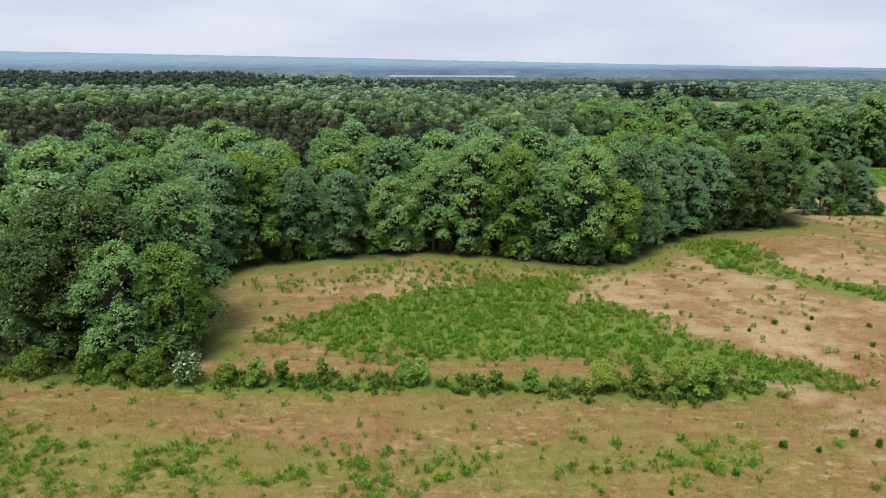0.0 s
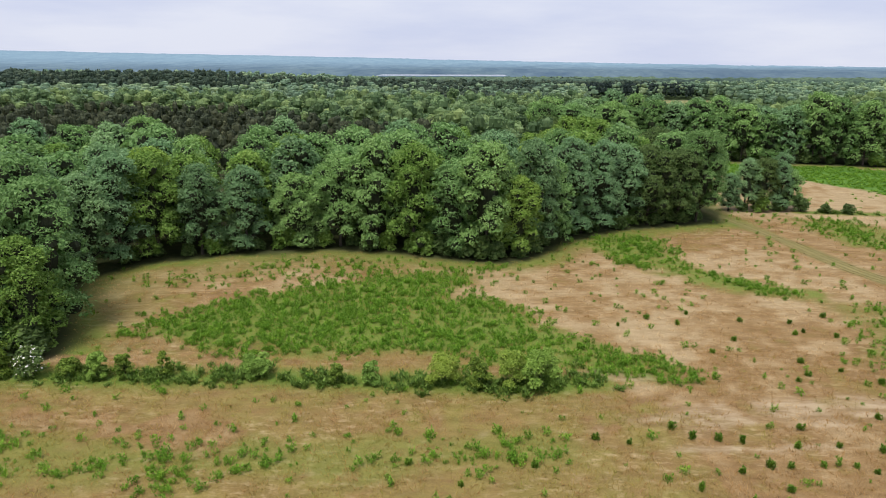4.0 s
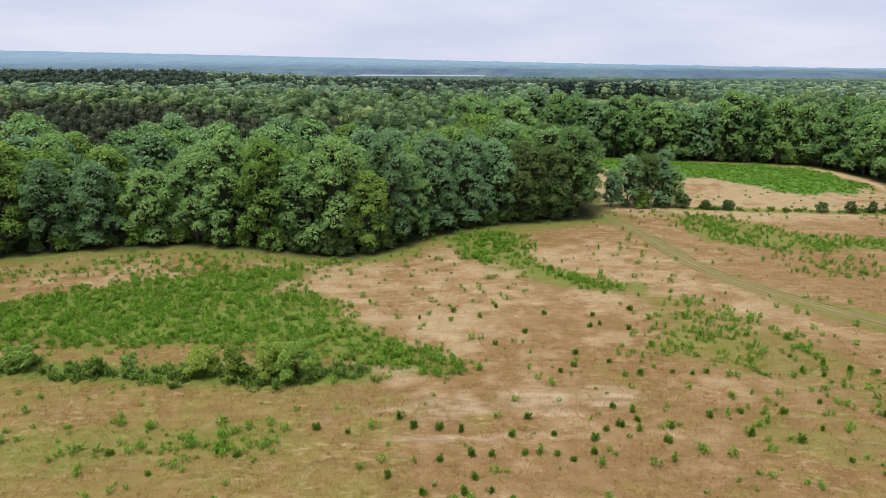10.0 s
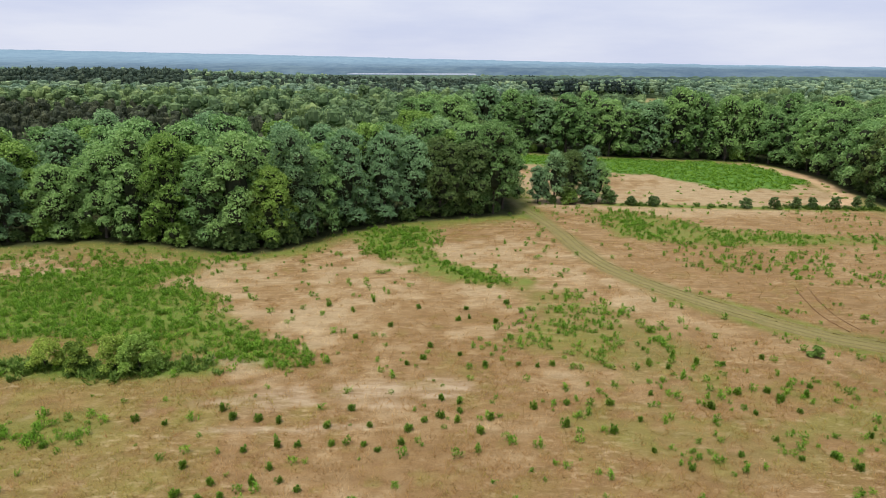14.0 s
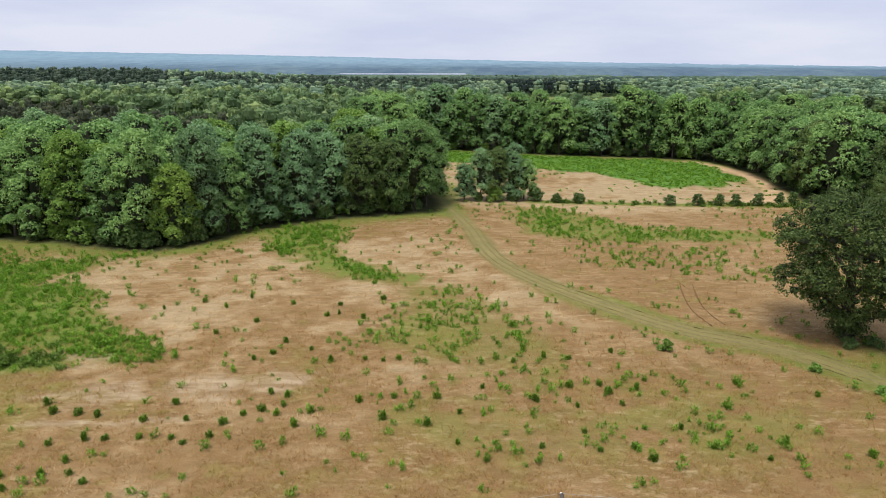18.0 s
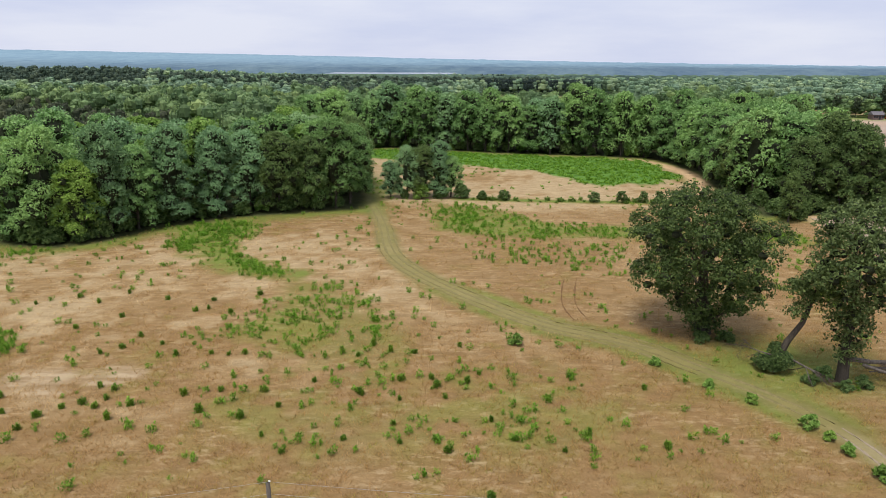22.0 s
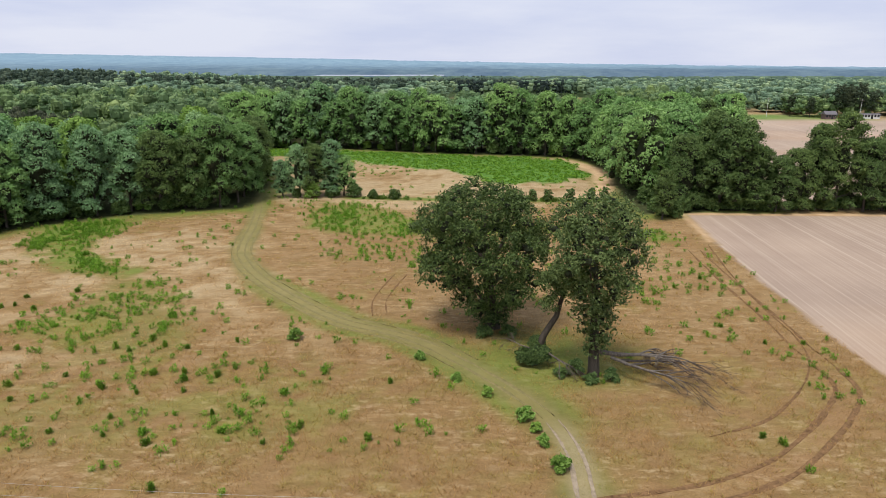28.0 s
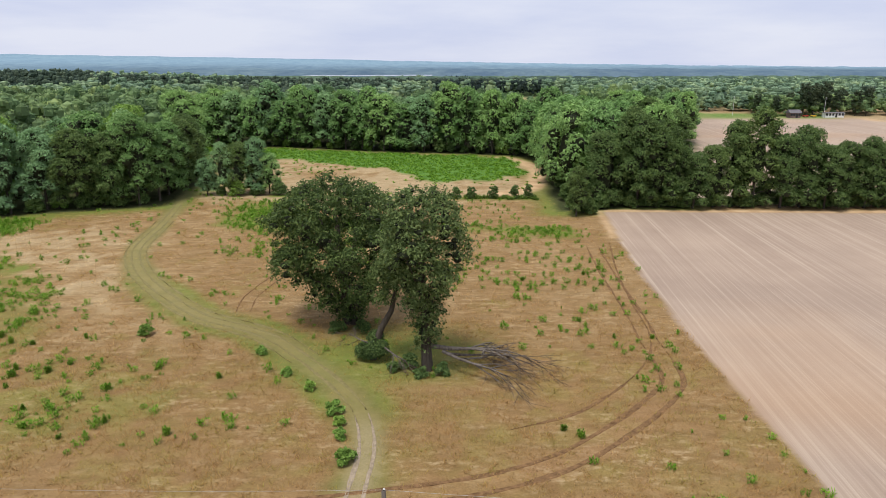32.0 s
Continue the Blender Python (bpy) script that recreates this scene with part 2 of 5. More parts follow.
# ---- materials ----
class Nodes:
    """Short ways to put a node material together."""

    def __init__(self, name):
        self.mat = bpy.data.materials.new(name)
        self.mat.use_nodes = True
        self.n, self.l = self.mat.node_tree.nodes, self.mat.node_tree.links
        self.n.clear()
        self.out = self.n.new("ShaderNodeOutputMaterial")

    def put(self, sock, value):
        if isinstance(value, bpy.types.NodeSocket):
            self.l.new(value, sock)
        else:
            sock.default_value = value

    def coords(self):
        return self.n.new("ShaderNodeTexCoord").outputs["Object"]

    def noise(self, scale, detail=4.0, rough=0.55, vector=None, squash=None):
        nd = self.n.new("ShaderNodeTexNoise")
        nd.inputs["Scale"].default_value, nd.inputs["Detail"].default_value, nd.inputs["Roughness"].default_value = scale, detail, rough
        vec = vector or self.coords()
        if squash:
            mp = self.n.new("ShaderNodeMapping")
            mp.inputs["Scale"].default_value = squash
            self.l.new(vec, mp.inputs["Vector"])
            vec = mp.outputs["Vector"]
        self.l.new(vec, nd.inputs["Vector"])
        return nd.outputs["Fac"]

    def ramp(self, fac, *stops):
        nd = self.n.new("ShaderNodeValToRGB")
        el = nd.color_ramp.elements
        while len(el) < len(stops):
            el.new(0.5)
        for e, (p, c) in zip(el, stops):
            e.position, e.color = p, (*c, 1) if len(c) == 3 else c
        self.l.new(fac, nd.inputs["Fac"])
        return nd.outputs["Color"]

    def mix(self, fac, a, b, mode="MIX"):
        nd = self.n.new("ShaderNodeMix")
        nd.data_type, nd.blend_type = "RGBA", mode
        self.put(nd.inputs["Factor"], fac)
        for key, v in (("A", a), ("B", b)):
            self.put(nd.inputs[key], v if isinstance(v, bpy.types.NodeSocket) else (*v, 1))
        return nd.outputs["Result"]

    def math(self, op, a, b=0.0, clamp=False):
        nd = self.n.new("ShaderNodeMath")
        nd.operation, nd.use_clamp = op, clamp
        self.put(nd.inputs[0], a)
        self.put(nd.inputs[1], b)
        return nd.outputs[0]

    def attribute(self, name, channel=None):
        nd = self.n.new("ShaderNodeAttribute")
        nd.attribute_name = name
        return nd.outputs["Fac"] if channel is None else nd.outputs[channel]

    def split(self, colour):
        nd = self.n.new("ShaderNodeSeparateColor")
        self.l.new(colour, nd.inputs["Color"])
        return nd.outputs["Red"], nd.outputs["Green"], nd.outputs["Blue"]

    def bump(self, height, strength, distance):
        nd = self.n.new("ShaderNodeBump")
        nd.inputs["Strength"].default_value, nd.inputs["Distance"].default_value = strength, distance
        self.l.new(height, nd.inputs["Height"])
        return nd.outputs["Normal"]

    def surface(self, colour, rough=0.8, normal=None, metal=0.0, spec=0.3):
        nd = self.n.new("ShaderNodeBsdfPrincipled")
        self.put(nd.inputs["Base Color"], colour if isinstance(colour, bpy.types.NodeSocket) else (*colour, 1))
        self.put(nd.inputs["Roughness"], rough)
        nd.inputs["Metallic"].default_value, nd.inputs["Specular IOR Level"].default_value = metal, spec
        if normal:
            self.l.new(normal, nd.inputs["Normal"])
        self.l.new(nd.outputs["BSDF"], self.out.inputs["Surface"])
        return nd

    def leafy(self, colour, through=0.3, rough=0.55, spec=0.25):
        nd = self.surface(colour, rough, spec=spec)
        tr = self.n.new("ShaderNodeBsdfTranslucent")
        self.l.new(colour, tr.inputs["Color"])
        mx = self.n.new("ShaderNodeMixShader")
        mx.inputs["Fac"].default_value = through
        self.l.new(nd.outputs["BSDF"], mx.inputs[1])
        self.l.new(tr.outputs["BSDF"], mx.inputs[2])
        self.l.new(mx.outputs["Shader"], self.out.inputs["Surface"])

    def island(self):
        return self.n.new("ShaderNodeNewGeometry").outputs["Random Per Island"]

    def object_random(self):
        return self.n.new("ShaderNodeObjectInfo").outputs["Random"]


def leaf_material(name, dark, mid, light, through=0.32, tint=True, shift=0.5, spec=0.12):
    """Leaves: each leaf clump a little different, each plant a little different."""
    k = Nodes(name)
    each = k.ramp(k.island(), (0.0, dark), (0.5, mid), (1.0, light))
    whole = k.attribute("tint") if tint else k.object_random()
    low = tuple(c * (1 - 0.45 * shift) for c in (1.0, 1.0, 0.9))
    high = (1 + 0.55 * shift, 1 + 0.32 * shift, 1 + 0.1 * shift)
    tone_ = k.ramp(whole, (0.0, low), (0.45, (1, 1, 1)), (1.0, high))
    k.leafy(k.mix(1.0, each, tone_, "MULTIPLY"), through, 0.55, spec)
    return k.mat


SWARD = ((0.0, (0.10, 0.145, 0.025)), (0.3, (0.238, 0.194, 0.056)), (0.5, (0.252, 0.155, 0.064)), (0.75, (0.315, 0.211, 0.10)), (1.0, (0.40, 0.298, 0.166)))


def ground_material():
    k = Nodes("field_ground")
    xyz = k.coords()
    green, track, rut = k.split(k.attribute("mask_a", "Color"))
    sand, plough, litter = k.split(k.attribute("mask_b", "Color"))
    far, crop, dirt = k.split(k.attribute("mask_c", "Color"))
    arc, dryness, wheel = k.split(k.attribute("mask_d", "Color"))
    big = k.noise(0.055, 5, 0.6, xyz)
    mid = k.noise(0.32, 5, 0.65, xyz)
    streak = k.noise(0.8, 4, 0.6, xyz, (0.35, 1.0, 1.0))
    fine = k.noise(6.0, 5, 0.75, xyz)
    dry = k.ramp(dryness, *SWARD)
    dry = k.mix(1.0, dry, k.ramp(fine, (0.27, (0.70, 0.68, 0.64)), (0.5, (0.97, 0.97, 0.97)), (0.73, (1.2, 1.2, 1.2))), "MULTIPLY")
    dry = k.mix(1.0, dry, k.ramp(streak, (0.3, (0.78, 0.76, 0.72)), (0.7, (1.12, 1.12, 1.12))), "MULTIPLY")
    blown = k.noise(1.5, 6, 0.72, xyz, (0.5, 1.0, 1.0))
    where = k.noise(0.16, 4, 0.6, xyz, (0.55, 1.0, 1.0))
    wisp = k.math("MULTIPLY", k.ramp(blown, (0.50, (0, 0, 0)), (0.70, (1, 1, 1))), k.ramp(where, (0.40, (0.12, 0.12, 0.12)), (0.62, (0.75, 0.75, 0.75))))
    dry = k.mix(wisp, dry, (0.50, 0.378, 0.215))
    rust = k.math("MULTIPLY", k.ramp(blown, (0.34, (1, 1, 1)), (0.47, (0, 0, 0))), k.ramp(where, (0.36, (0.7, 0.7, 0.7)), (0.60, (0.15, 0.15, 0.15))))
    dry = k.mix(rust, dry, (0.205, 0.118, 0.052))
    lush = k.ramp(fine, (0.3, (0.07, 0.145, 0.016)), (0.7, (0.15, 0.25, 0.035)))
    base = k.mix(k.math("MULTIPLY", green, 0.8), dry, lush)
    mown = k.ramp(mid, (0.35, (0.085, 0.125, 0.025)), (0.65, (0.185, 0.187, 0.052)))
    base = k.mix(k.math("MULTIPLY", track, 0.68), base, mown)
    base = k.mix(k.math("MULTIPLY", wheel, 0.38), base, (0.315, 0.245, 0.11))
    base = k.mix(sand, base, k.ramp(streak, (0.42, (0.36, 0.27, 0.16)), (0.6, (0.60, 0.50, 0.35))))
    base = k.mix(rut, base, k.ramp(fine, (0.3, (0.36, 0.27, 0.19)), (0.7, (0.60, 0.49, 0.37))))
    base = k.mix(arc, base, k.ramp(fine, (0.3, (0.22, 0.115, 0.055)), (0.7, (0.40, 0.235, 0.12))))
    slant = k.n.new("ShaderNodeMapping")
    slant.inputs["Rotation"].default_value = (0, 0, radians(3.5))
    k.l.new(xyz, slant.inputs["Vector"])
    rows = k.noise(1.0, 5, 0.7, slant.outputs["Vector"], (1.9, 0.012, 1.0))
    blot = k.noise(0.045, 4, 0.6, xyz)
    soil = k.mix(k.ramp(blot, (0.35, (0, 0, 0)), (0.65, (1, 1, 1))), (0.32, 0.24, 0.183), (0.395, 0.30, 0.226))
    soil = k.mix(k.ramp(rows, (0.50, (0, 0, 0)), (0.66, (0.7, 0.7, 0.7))), soil, (0.49, 0.395, 0.30))
    soil = k.mix(k.math("MULTIPLY", k.ramp(rows, (0.30, (1, 1, 1)), (0.45, (0, 0, 0))), 0.5), soil, (0.26, 0.185, 0.135))
    soil = k.mix(k.math("MULTIPLY", k.ramp(k.noise(0.03, 3, 0.5, xyz, (0.5, 1.0, 1.0)), (0.5, (0, 0, 0)), (0.7, (1, 1, 1))), 0.35), soil, (0.42, 0.25, 0.13))
    base = k.mix(plough, base, soil)
    base = k.mix(dirt, base, k.ramp(mid, (0.35, (0.42, 0.27, 0.14)), (0.65, (0.58, 0.41, 0.24))))
    base = k.mix(crop, base, k.ramp(mid, (0.35, (0.06, 0.15, 0.02)), (0.65, (0.13, 0.24, 0.04))))
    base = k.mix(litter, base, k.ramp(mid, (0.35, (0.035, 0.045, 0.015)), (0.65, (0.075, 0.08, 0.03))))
    base = k.mix(far, base, k.ramp(mid, (0.35, (0.05, 0.085, 0.03)), (0.65, (0.09, 0.13, 0.05))))
    rough_h = k.math("ADD", k.math("MULTIPLY", fine, 0.5), mid)
    k.surface(base, 0.9, k.bump(rough_h, 0.6, 0.25), spec=0.15)
    return k.mat


def far_wood_material():
    k = Nodes("hazed_far_woodland")
    xyz = k.coords()
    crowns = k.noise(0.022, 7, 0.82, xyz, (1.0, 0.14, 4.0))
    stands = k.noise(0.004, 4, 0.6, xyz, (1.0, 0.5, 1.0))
    # both tone sets paint air haze as blue, stronger with the haze attribute
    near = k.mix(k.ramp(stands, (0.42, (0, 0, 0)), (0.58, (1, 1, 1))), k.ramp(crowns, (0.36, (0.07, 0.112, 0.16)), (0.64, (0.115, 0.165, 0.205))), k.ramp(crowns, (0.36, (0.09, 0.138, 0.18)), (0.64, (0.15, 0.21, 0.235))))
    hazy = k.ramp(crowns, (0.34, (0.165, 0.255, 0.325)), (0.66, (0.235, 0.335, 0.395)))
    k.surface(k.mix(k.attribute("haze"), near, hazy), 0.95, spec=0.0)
    return k.mat


def bark_material(name, dark, light):
    k = Nodes(name)
    grain = k.noise(5.0, 5, 0.7, None, (1.0, 1.0, 0.18))
    k.surface(k.ramp(grain, (0.3, dark), (0.7, light)), 0.9, k.bump(grain, 0.7, 0.05), spec=0.2)
    return k.mat


def water_material():
    k = Nodes("lake_water")
    k.surface((0.25, 0.29, 0.33), 0.22, k.bump(k.noise(0.3, 3), 0.1, 0.1), spec=0.6)
    return k.mat


def plain(name, colour, rough=0.6, metal=0.0, wear=0.25, scale=3.0):
    k = Nodes(name)
    worn = tuple(c * (1 - wear) for c in colour)
    k.surface(k.ramp(k.noise(scale, 5, 0.65), (0.35, worn), (0.65, colour)), rough, metal=metal)
    return k.mat


def valley_material():
    k = Nodes("hazed_valley_canopy")
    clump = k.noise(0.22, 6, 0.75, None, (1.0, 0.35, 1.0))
    # canopy greens with the valley's grey-blue haze painted into them
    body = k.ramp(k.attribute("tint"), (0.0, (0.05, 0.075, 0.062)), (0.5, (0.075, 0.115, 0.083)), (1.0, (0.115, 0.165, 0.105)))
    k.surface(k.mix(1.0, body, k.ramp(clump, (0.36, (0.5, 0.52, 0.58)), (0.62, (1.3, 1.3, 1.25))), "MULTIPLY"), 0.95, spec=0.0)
    return k.mat


GROUND = ground_material()
HAZY_CANOPY = valley_material()
FAR_WOOD = far_wood_material()
BARK = bark_material("grey_bark", (0.035, 0.028, 0.022), (0.105, 0.088, 0.068))
# near-black tone that paints the shade in the gaps of the crowns
CORE_SHADE = bark_material("crown_core_shade", (0.014, 0.018, 0.010), (0.045, 0.054, 0.026))
DEAD = bark_material("dead_wood", (0.06, 0.048, 0.04), (0.22, 0.19, 0.16))
WATER = water_material()
OAK_LEAF = leaf_material("broad_leaves", (0.116, 0.221, 0.070), (0.215, 0.385, 0.122), (0.318, 0.498, 0.190), tint=False, shift=0.5)
SILVER_LEAF = leaf_material("silvery_leaves", (0.129, 0.235, 0.110), (0.215, 0.376, 0.165), (0.310, 0.479, 0.240), tint=False, shift=0.5)
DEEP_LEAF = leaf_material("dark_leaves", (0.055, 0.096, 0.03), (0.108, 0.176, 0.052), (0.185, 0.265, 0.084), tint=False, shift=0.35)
FRESH_LEAF = leaf_material("fresh_leaves", (0.103, 0.193, 0.034), (0.198, 0.338, 0.064), (0.297, 0.446, 0.110), tint=False)
LIME_LEAF = leaf_material("lime_leaves", (0.13, 0.21, 0.03), (0.25, 0.36, 0.055), (0.38, 0.49, 0.10), tint=False)
WOOD_LEAF = leaf_material("canopy_leaves", (0.085, 0.15, 0.065), (0.15, 0.245, 0.105), (0.235, 0.345, 0.155), shift=0.95)
PINE_LEAF = leaf_material("pine_needles", (0.046, 0.06, 0.036), (0.078, 0.098, 0.056), (0.125, 0.145, 0.082))
DARK_PINE = leaf_material("dark_pine_needles", (0.035, 0.055, 0.032), (0.065, 0.09, 0.048), (0.11, 0.14, 0.075), tint=False, shift=0.3)
# distant tones with haze painted in: bluer and greyer than the nearer leaves
FAR_LEAF = leaf_material("hazed_leaves", (0.15, 0.235, 0.155), (0.21, 0.32, 0.205), (0.275, 0.395, 0.25), shift=0.95, spec=0.05)
FAR_PINE = leaf_material("hazed_needles", (0.055, 0.088, 0.068), (0.085, 0.125, 0.09), (0.12, 0.165, 0.11), spec=0.05)
DARK_STAND = leaf_material("plantation_needles", (0.03, 0.048, 0.046), (0.042, 0.063, 0.058), (0.056, 0.08, 0.07), shift=0.15, spec=0.05)
WEED_LEAF = leaf_material("weed_leaves", (0.076, 0.172, 0.016), (0.162, 0.33, 0.032), (0.27, 0.455, 0.058))
WEED_THING_LEAF = leaf_material("tall_weed_leaves", (0.06, 0.135, 0.014), (0.135, 0.255, 0.028), (0.24, 0.37, 0.05), tint=False)
OLIVE_LEAF = leaf_material("olive_tree_leaves", (0.048, 0.078, 0.025), (0.108, 0.158, 0.05), (0.205, 0.268, 0.096), tint=False, shift=0.25)
PASTURE_LEAF = leaf_material("pasture_tree_leaves", (0.032, 0.058, 0.018), (0.072, 0.118, 0.034), (0.145, 0.205, 0.066), tint=False, shift=0.25)
HEDGE_LEAF = leaf_material("hedge_leaves", (0.06, 0.11, 0.015), (0.155, 0.245, 0.036), (0.29, 0.39, 0.07), tint=False, shift=0.3)
BRAMBLE_LEAF = leaf_material("bramble_leaves", (0.065, 0.125, 0.022), (0.15, 0.25, 0.045), (0.265, 0.38, 0.085))
BLOSSOM = plain("white_blossom", (0.78, 0.76, 0.66), 0.7)
TWIGS = plain("dead_twigs", (0.115, 0.085, 0.065), 0.9)
POLE_WOOD = bark_material("weathered_pole", (0.06, 0.05, 0.042), (0.16, 0.14, 0.12))
PORCELAIN = plain("white_insulator", (0.75, 0.75, 0.72), 0.3)
WIRE = plain("bright_wire", (0.42, 0.40, 0.36), 0.5, 0.4)
WHITE_WALL = plain("white_siding", (0.74, 0.74, 0.72), 0.7)
BRICK_WALL = plain("brown_wall", (0.17, 0.115, 0.11), 0.85)
ROOF = plain("grey_roof", (0.16, 0.15, 0.16), 0.8)
RED_PAINT = plain("red_paint", (0.45, 0.06, 0.03), 0.5)
YELLOW_PAINT = plain("yellow_paint", (0.70, 0.42, 0.04), 0.5)
DARK_GLASS = plain("dark_glass", (0.03, 0.035, 0.04), 0.15)


def grass_material():
    k = Nodes("dry_grass")
    body = k.ramp(k.attribute("tint"), *[(p, tuple(min(0.9, c * 1.65) for c in col)) for p, col in SWARD])
    shade = k.ramp(k.island(), (0.0, (0.82, 0.80, 0.77)), (0.5, (1, 1, 1)), (1.0, (1.2, 1.2, 1.18)))
    k.leafy(k.mix(1.0, body, shade, "MULTIPLY"), 0.5, 0.8, 0.05)
    return k.mat


GRASS = grass_material()

# ---- the ground: one sheet out to the horizon ----
def spread(points):
    return np.array(sorted(set(np.round(np.concatenate(points), 3))))


xs = spread([-70 + 0.75 * np.arange(0, 302), np.arange(156, 420, 4.0), np.arange(-170, -70, 4.0), 420 * 1.09 ** np.arange(0, 29), -170 * 1.1 ** np.arange(0, 35)])
ys = spread([30 + 0.7 * np.arange(0, 158), np.arange(140.6, 240, 2.0), np.arange(-90, 30, 4.0), 240 * 1.05 ** np.arange(0, 62), np.array([-90.0, -200, -500, -1500, -4000]), np.arange(1290, 1510, 14.0)])
gx, gy = np.meshgrid(xs, ys)
masks = ground_masks(gx, gy)
gz = terrain(gx, gy) + 0.25 * (fbm(gx, gy, 14, 2) - 0.5) * smooth(0, 40, gy) * (1 - masks["plough"])
gz = gz - 0.03 * masks["arc"] + 0.05 * (fbm(gx, gy, 1.3, 4, 2) - 0.5)
nx, ny = len(xs), len(ys)
idx = np.arange(nx * ny).reshape(ny, nx)
quads = np.stack([idx[:-1, :-1], idx[:-1, 1:], idx[1:, 1:], idx[1:, :-1]], -1).reshape(-1, 4)
ground_mesh = mesh_of("ground", np.stack([gx, gy, gz], -1).reshape(-1, 3), quads, GROUND, True)
for key, names in (("mask_a", ("green", "track", "rut")), ("mask_b", ("sand", "plough", "litter")), ("mask_c", ("far", "crop", "dirt")), ("mask_d", ("arc", "dry", "wheel"))):
    at = ground_mesh.attributes.new(key, "FLOAT_COLOR", "POINT")
    at.data.foreach_set("color", np.stack([masks[n] for n in names] + [np.ones_like(gx)], -1).astype(np.float32).ravel())
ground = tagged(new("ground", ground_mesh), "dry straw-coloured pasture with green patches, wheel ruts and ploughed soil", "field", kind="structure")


def ground_z(x, y):
    """Height of the ground sheet at one place."""
    i = int(np.clip(np.searchsorted(xs, x) - 1, 0, nx - 2))
    j = int(np.clip(np.searchsorted(ys, y) - 1, 0, ny - 2))
    u, v = (x - xs[i]) / (xs[i + 1] - xs[i]), (y - ys[j]) / (ys[j + 1] - ys[j])
    return float((gz[j, i] * (1 - u) + gz[j, i + 1] * u) * (1 - v) + (gz[j + 1, i] * (1 - u) + gz[j + 1, i + 1] * u) * v)


def ground_zs(x, y):
    """The same for many places."""
    i = np.clip(np.searchsorted(xs, x) - 1, 0, nx - 2)
    j = np.clip(np.searchsorted(ys, y) - 1, 0, ny - 2)
    u, v = (x - xs[i]) / (xs[i + 1] - xs[i]), (y - ys[j]) / (ys[j + 1] - ys[j])
    return (gz[j, i] * (1 - u) + gz[j, i + 1] * u) * (1 - v) + (gz[j + 1, i] * (1 - u) + gz[j + 1, i + 1] * u) * v


# ---- distance: the lake and the wooded ridge beyond it ----
wx, wy = np.meshgrid(np.linspace(-163, 96, 30), np.linspace(1330, 1462, 6))
lake_shape = np.stack([wx, wy + 6 * np.sin(wx / 60), np.full_like(wx, 1.2)], -1).reshape(-1, 3)
k = np.arange(30 * 6).reshape(6, 30)
lake = new("lake", mesh_of("lake", lake_shape, np.stack([k[:-1, :-1], k[:-1, 1:], k[1:, 1:], k[1:, :-1]], -1).reshape(-1, 4), WATER, True))
tagged(lake, "pale still lake beyond the woods", "lake", kind="structure")

fx, fy = np.meshgrid(np.linspace(-4600, 4700, 380), 1332 * (4900 / 1332) ** np.linspace(0, 1, 136))
fz = terrain(fx, fy) - 2 + smooth(1300, 1345, fy) * (2 + 8 * smooth(1600, 3600, fy) + 6 * value_noise(fx / 22, fy / 30, 12) + 6 * value_noise(fx / 70, fy / 120, 13))
fz = np.where(inside([(-215, 1300), (112, 1300), (112, 1472), (-215, 1472)], fx, fy), -16.0, fz)
k = np.arange(fx.size).reshape(fx.shape)
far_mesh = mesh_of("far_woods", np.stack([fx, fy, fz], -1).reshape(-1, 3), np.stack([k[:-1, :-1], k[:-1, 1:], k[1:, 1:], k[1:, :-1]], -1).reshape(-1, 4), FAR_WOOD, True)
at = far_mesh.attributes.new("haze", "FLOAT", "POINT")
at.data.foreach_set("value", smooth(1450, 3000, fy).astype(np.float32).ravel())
tagged(new("far_woods", far_mesh), "wooded ridge far off on the horizon, blue haze in its colour", "woodland", kind="stuff")


# ---- leaves and trees ----
def leaf_quads(place, normal, size, rng, slim=0.7):
    """Quads at places, facing about their normals, turned at random."""
    n = len(place)
    turn = rng.normal(size=(n, 3))
    t = np.cross(normal, turn)
    t /= np.linalg.norm(t, axis=1, keepdims=True) + 1e-9
    b = np.cross(normal, t)
    s = size[:, None]
    droop = normal * s * 0.25
    corners = np.stack([place - t * s - droop, place - b * s * slim, place + t * s - droop, place + b * s * slim], 1)
    return corners.reshape(-1, 3), np.arange(n * 4).reshape(n, 4)


def leaf_points(place, normal, size, rng, slim=0.7):
    """Three-cornered leaf sprays, the cheaper kind for crowns."""
    n = len(place)
    t = np.cross(normal, rng.normal(size=(n, 3)))
    t /= np.linalg.norm(t, axis=1, keepdims=True) + 1e-9
    b = np.cross(normal, t)
    s = size[:, None]
    corners = np.stack([place - t * s * 0.8 - b * s * slim, place - t * s * 0.8 + b * s * slim, place + t * s * 1.25 - normal * s * 0.3], 1)
    return corners.reshape(-1, 3), np.arange(n * 3).reshape(n, 3)


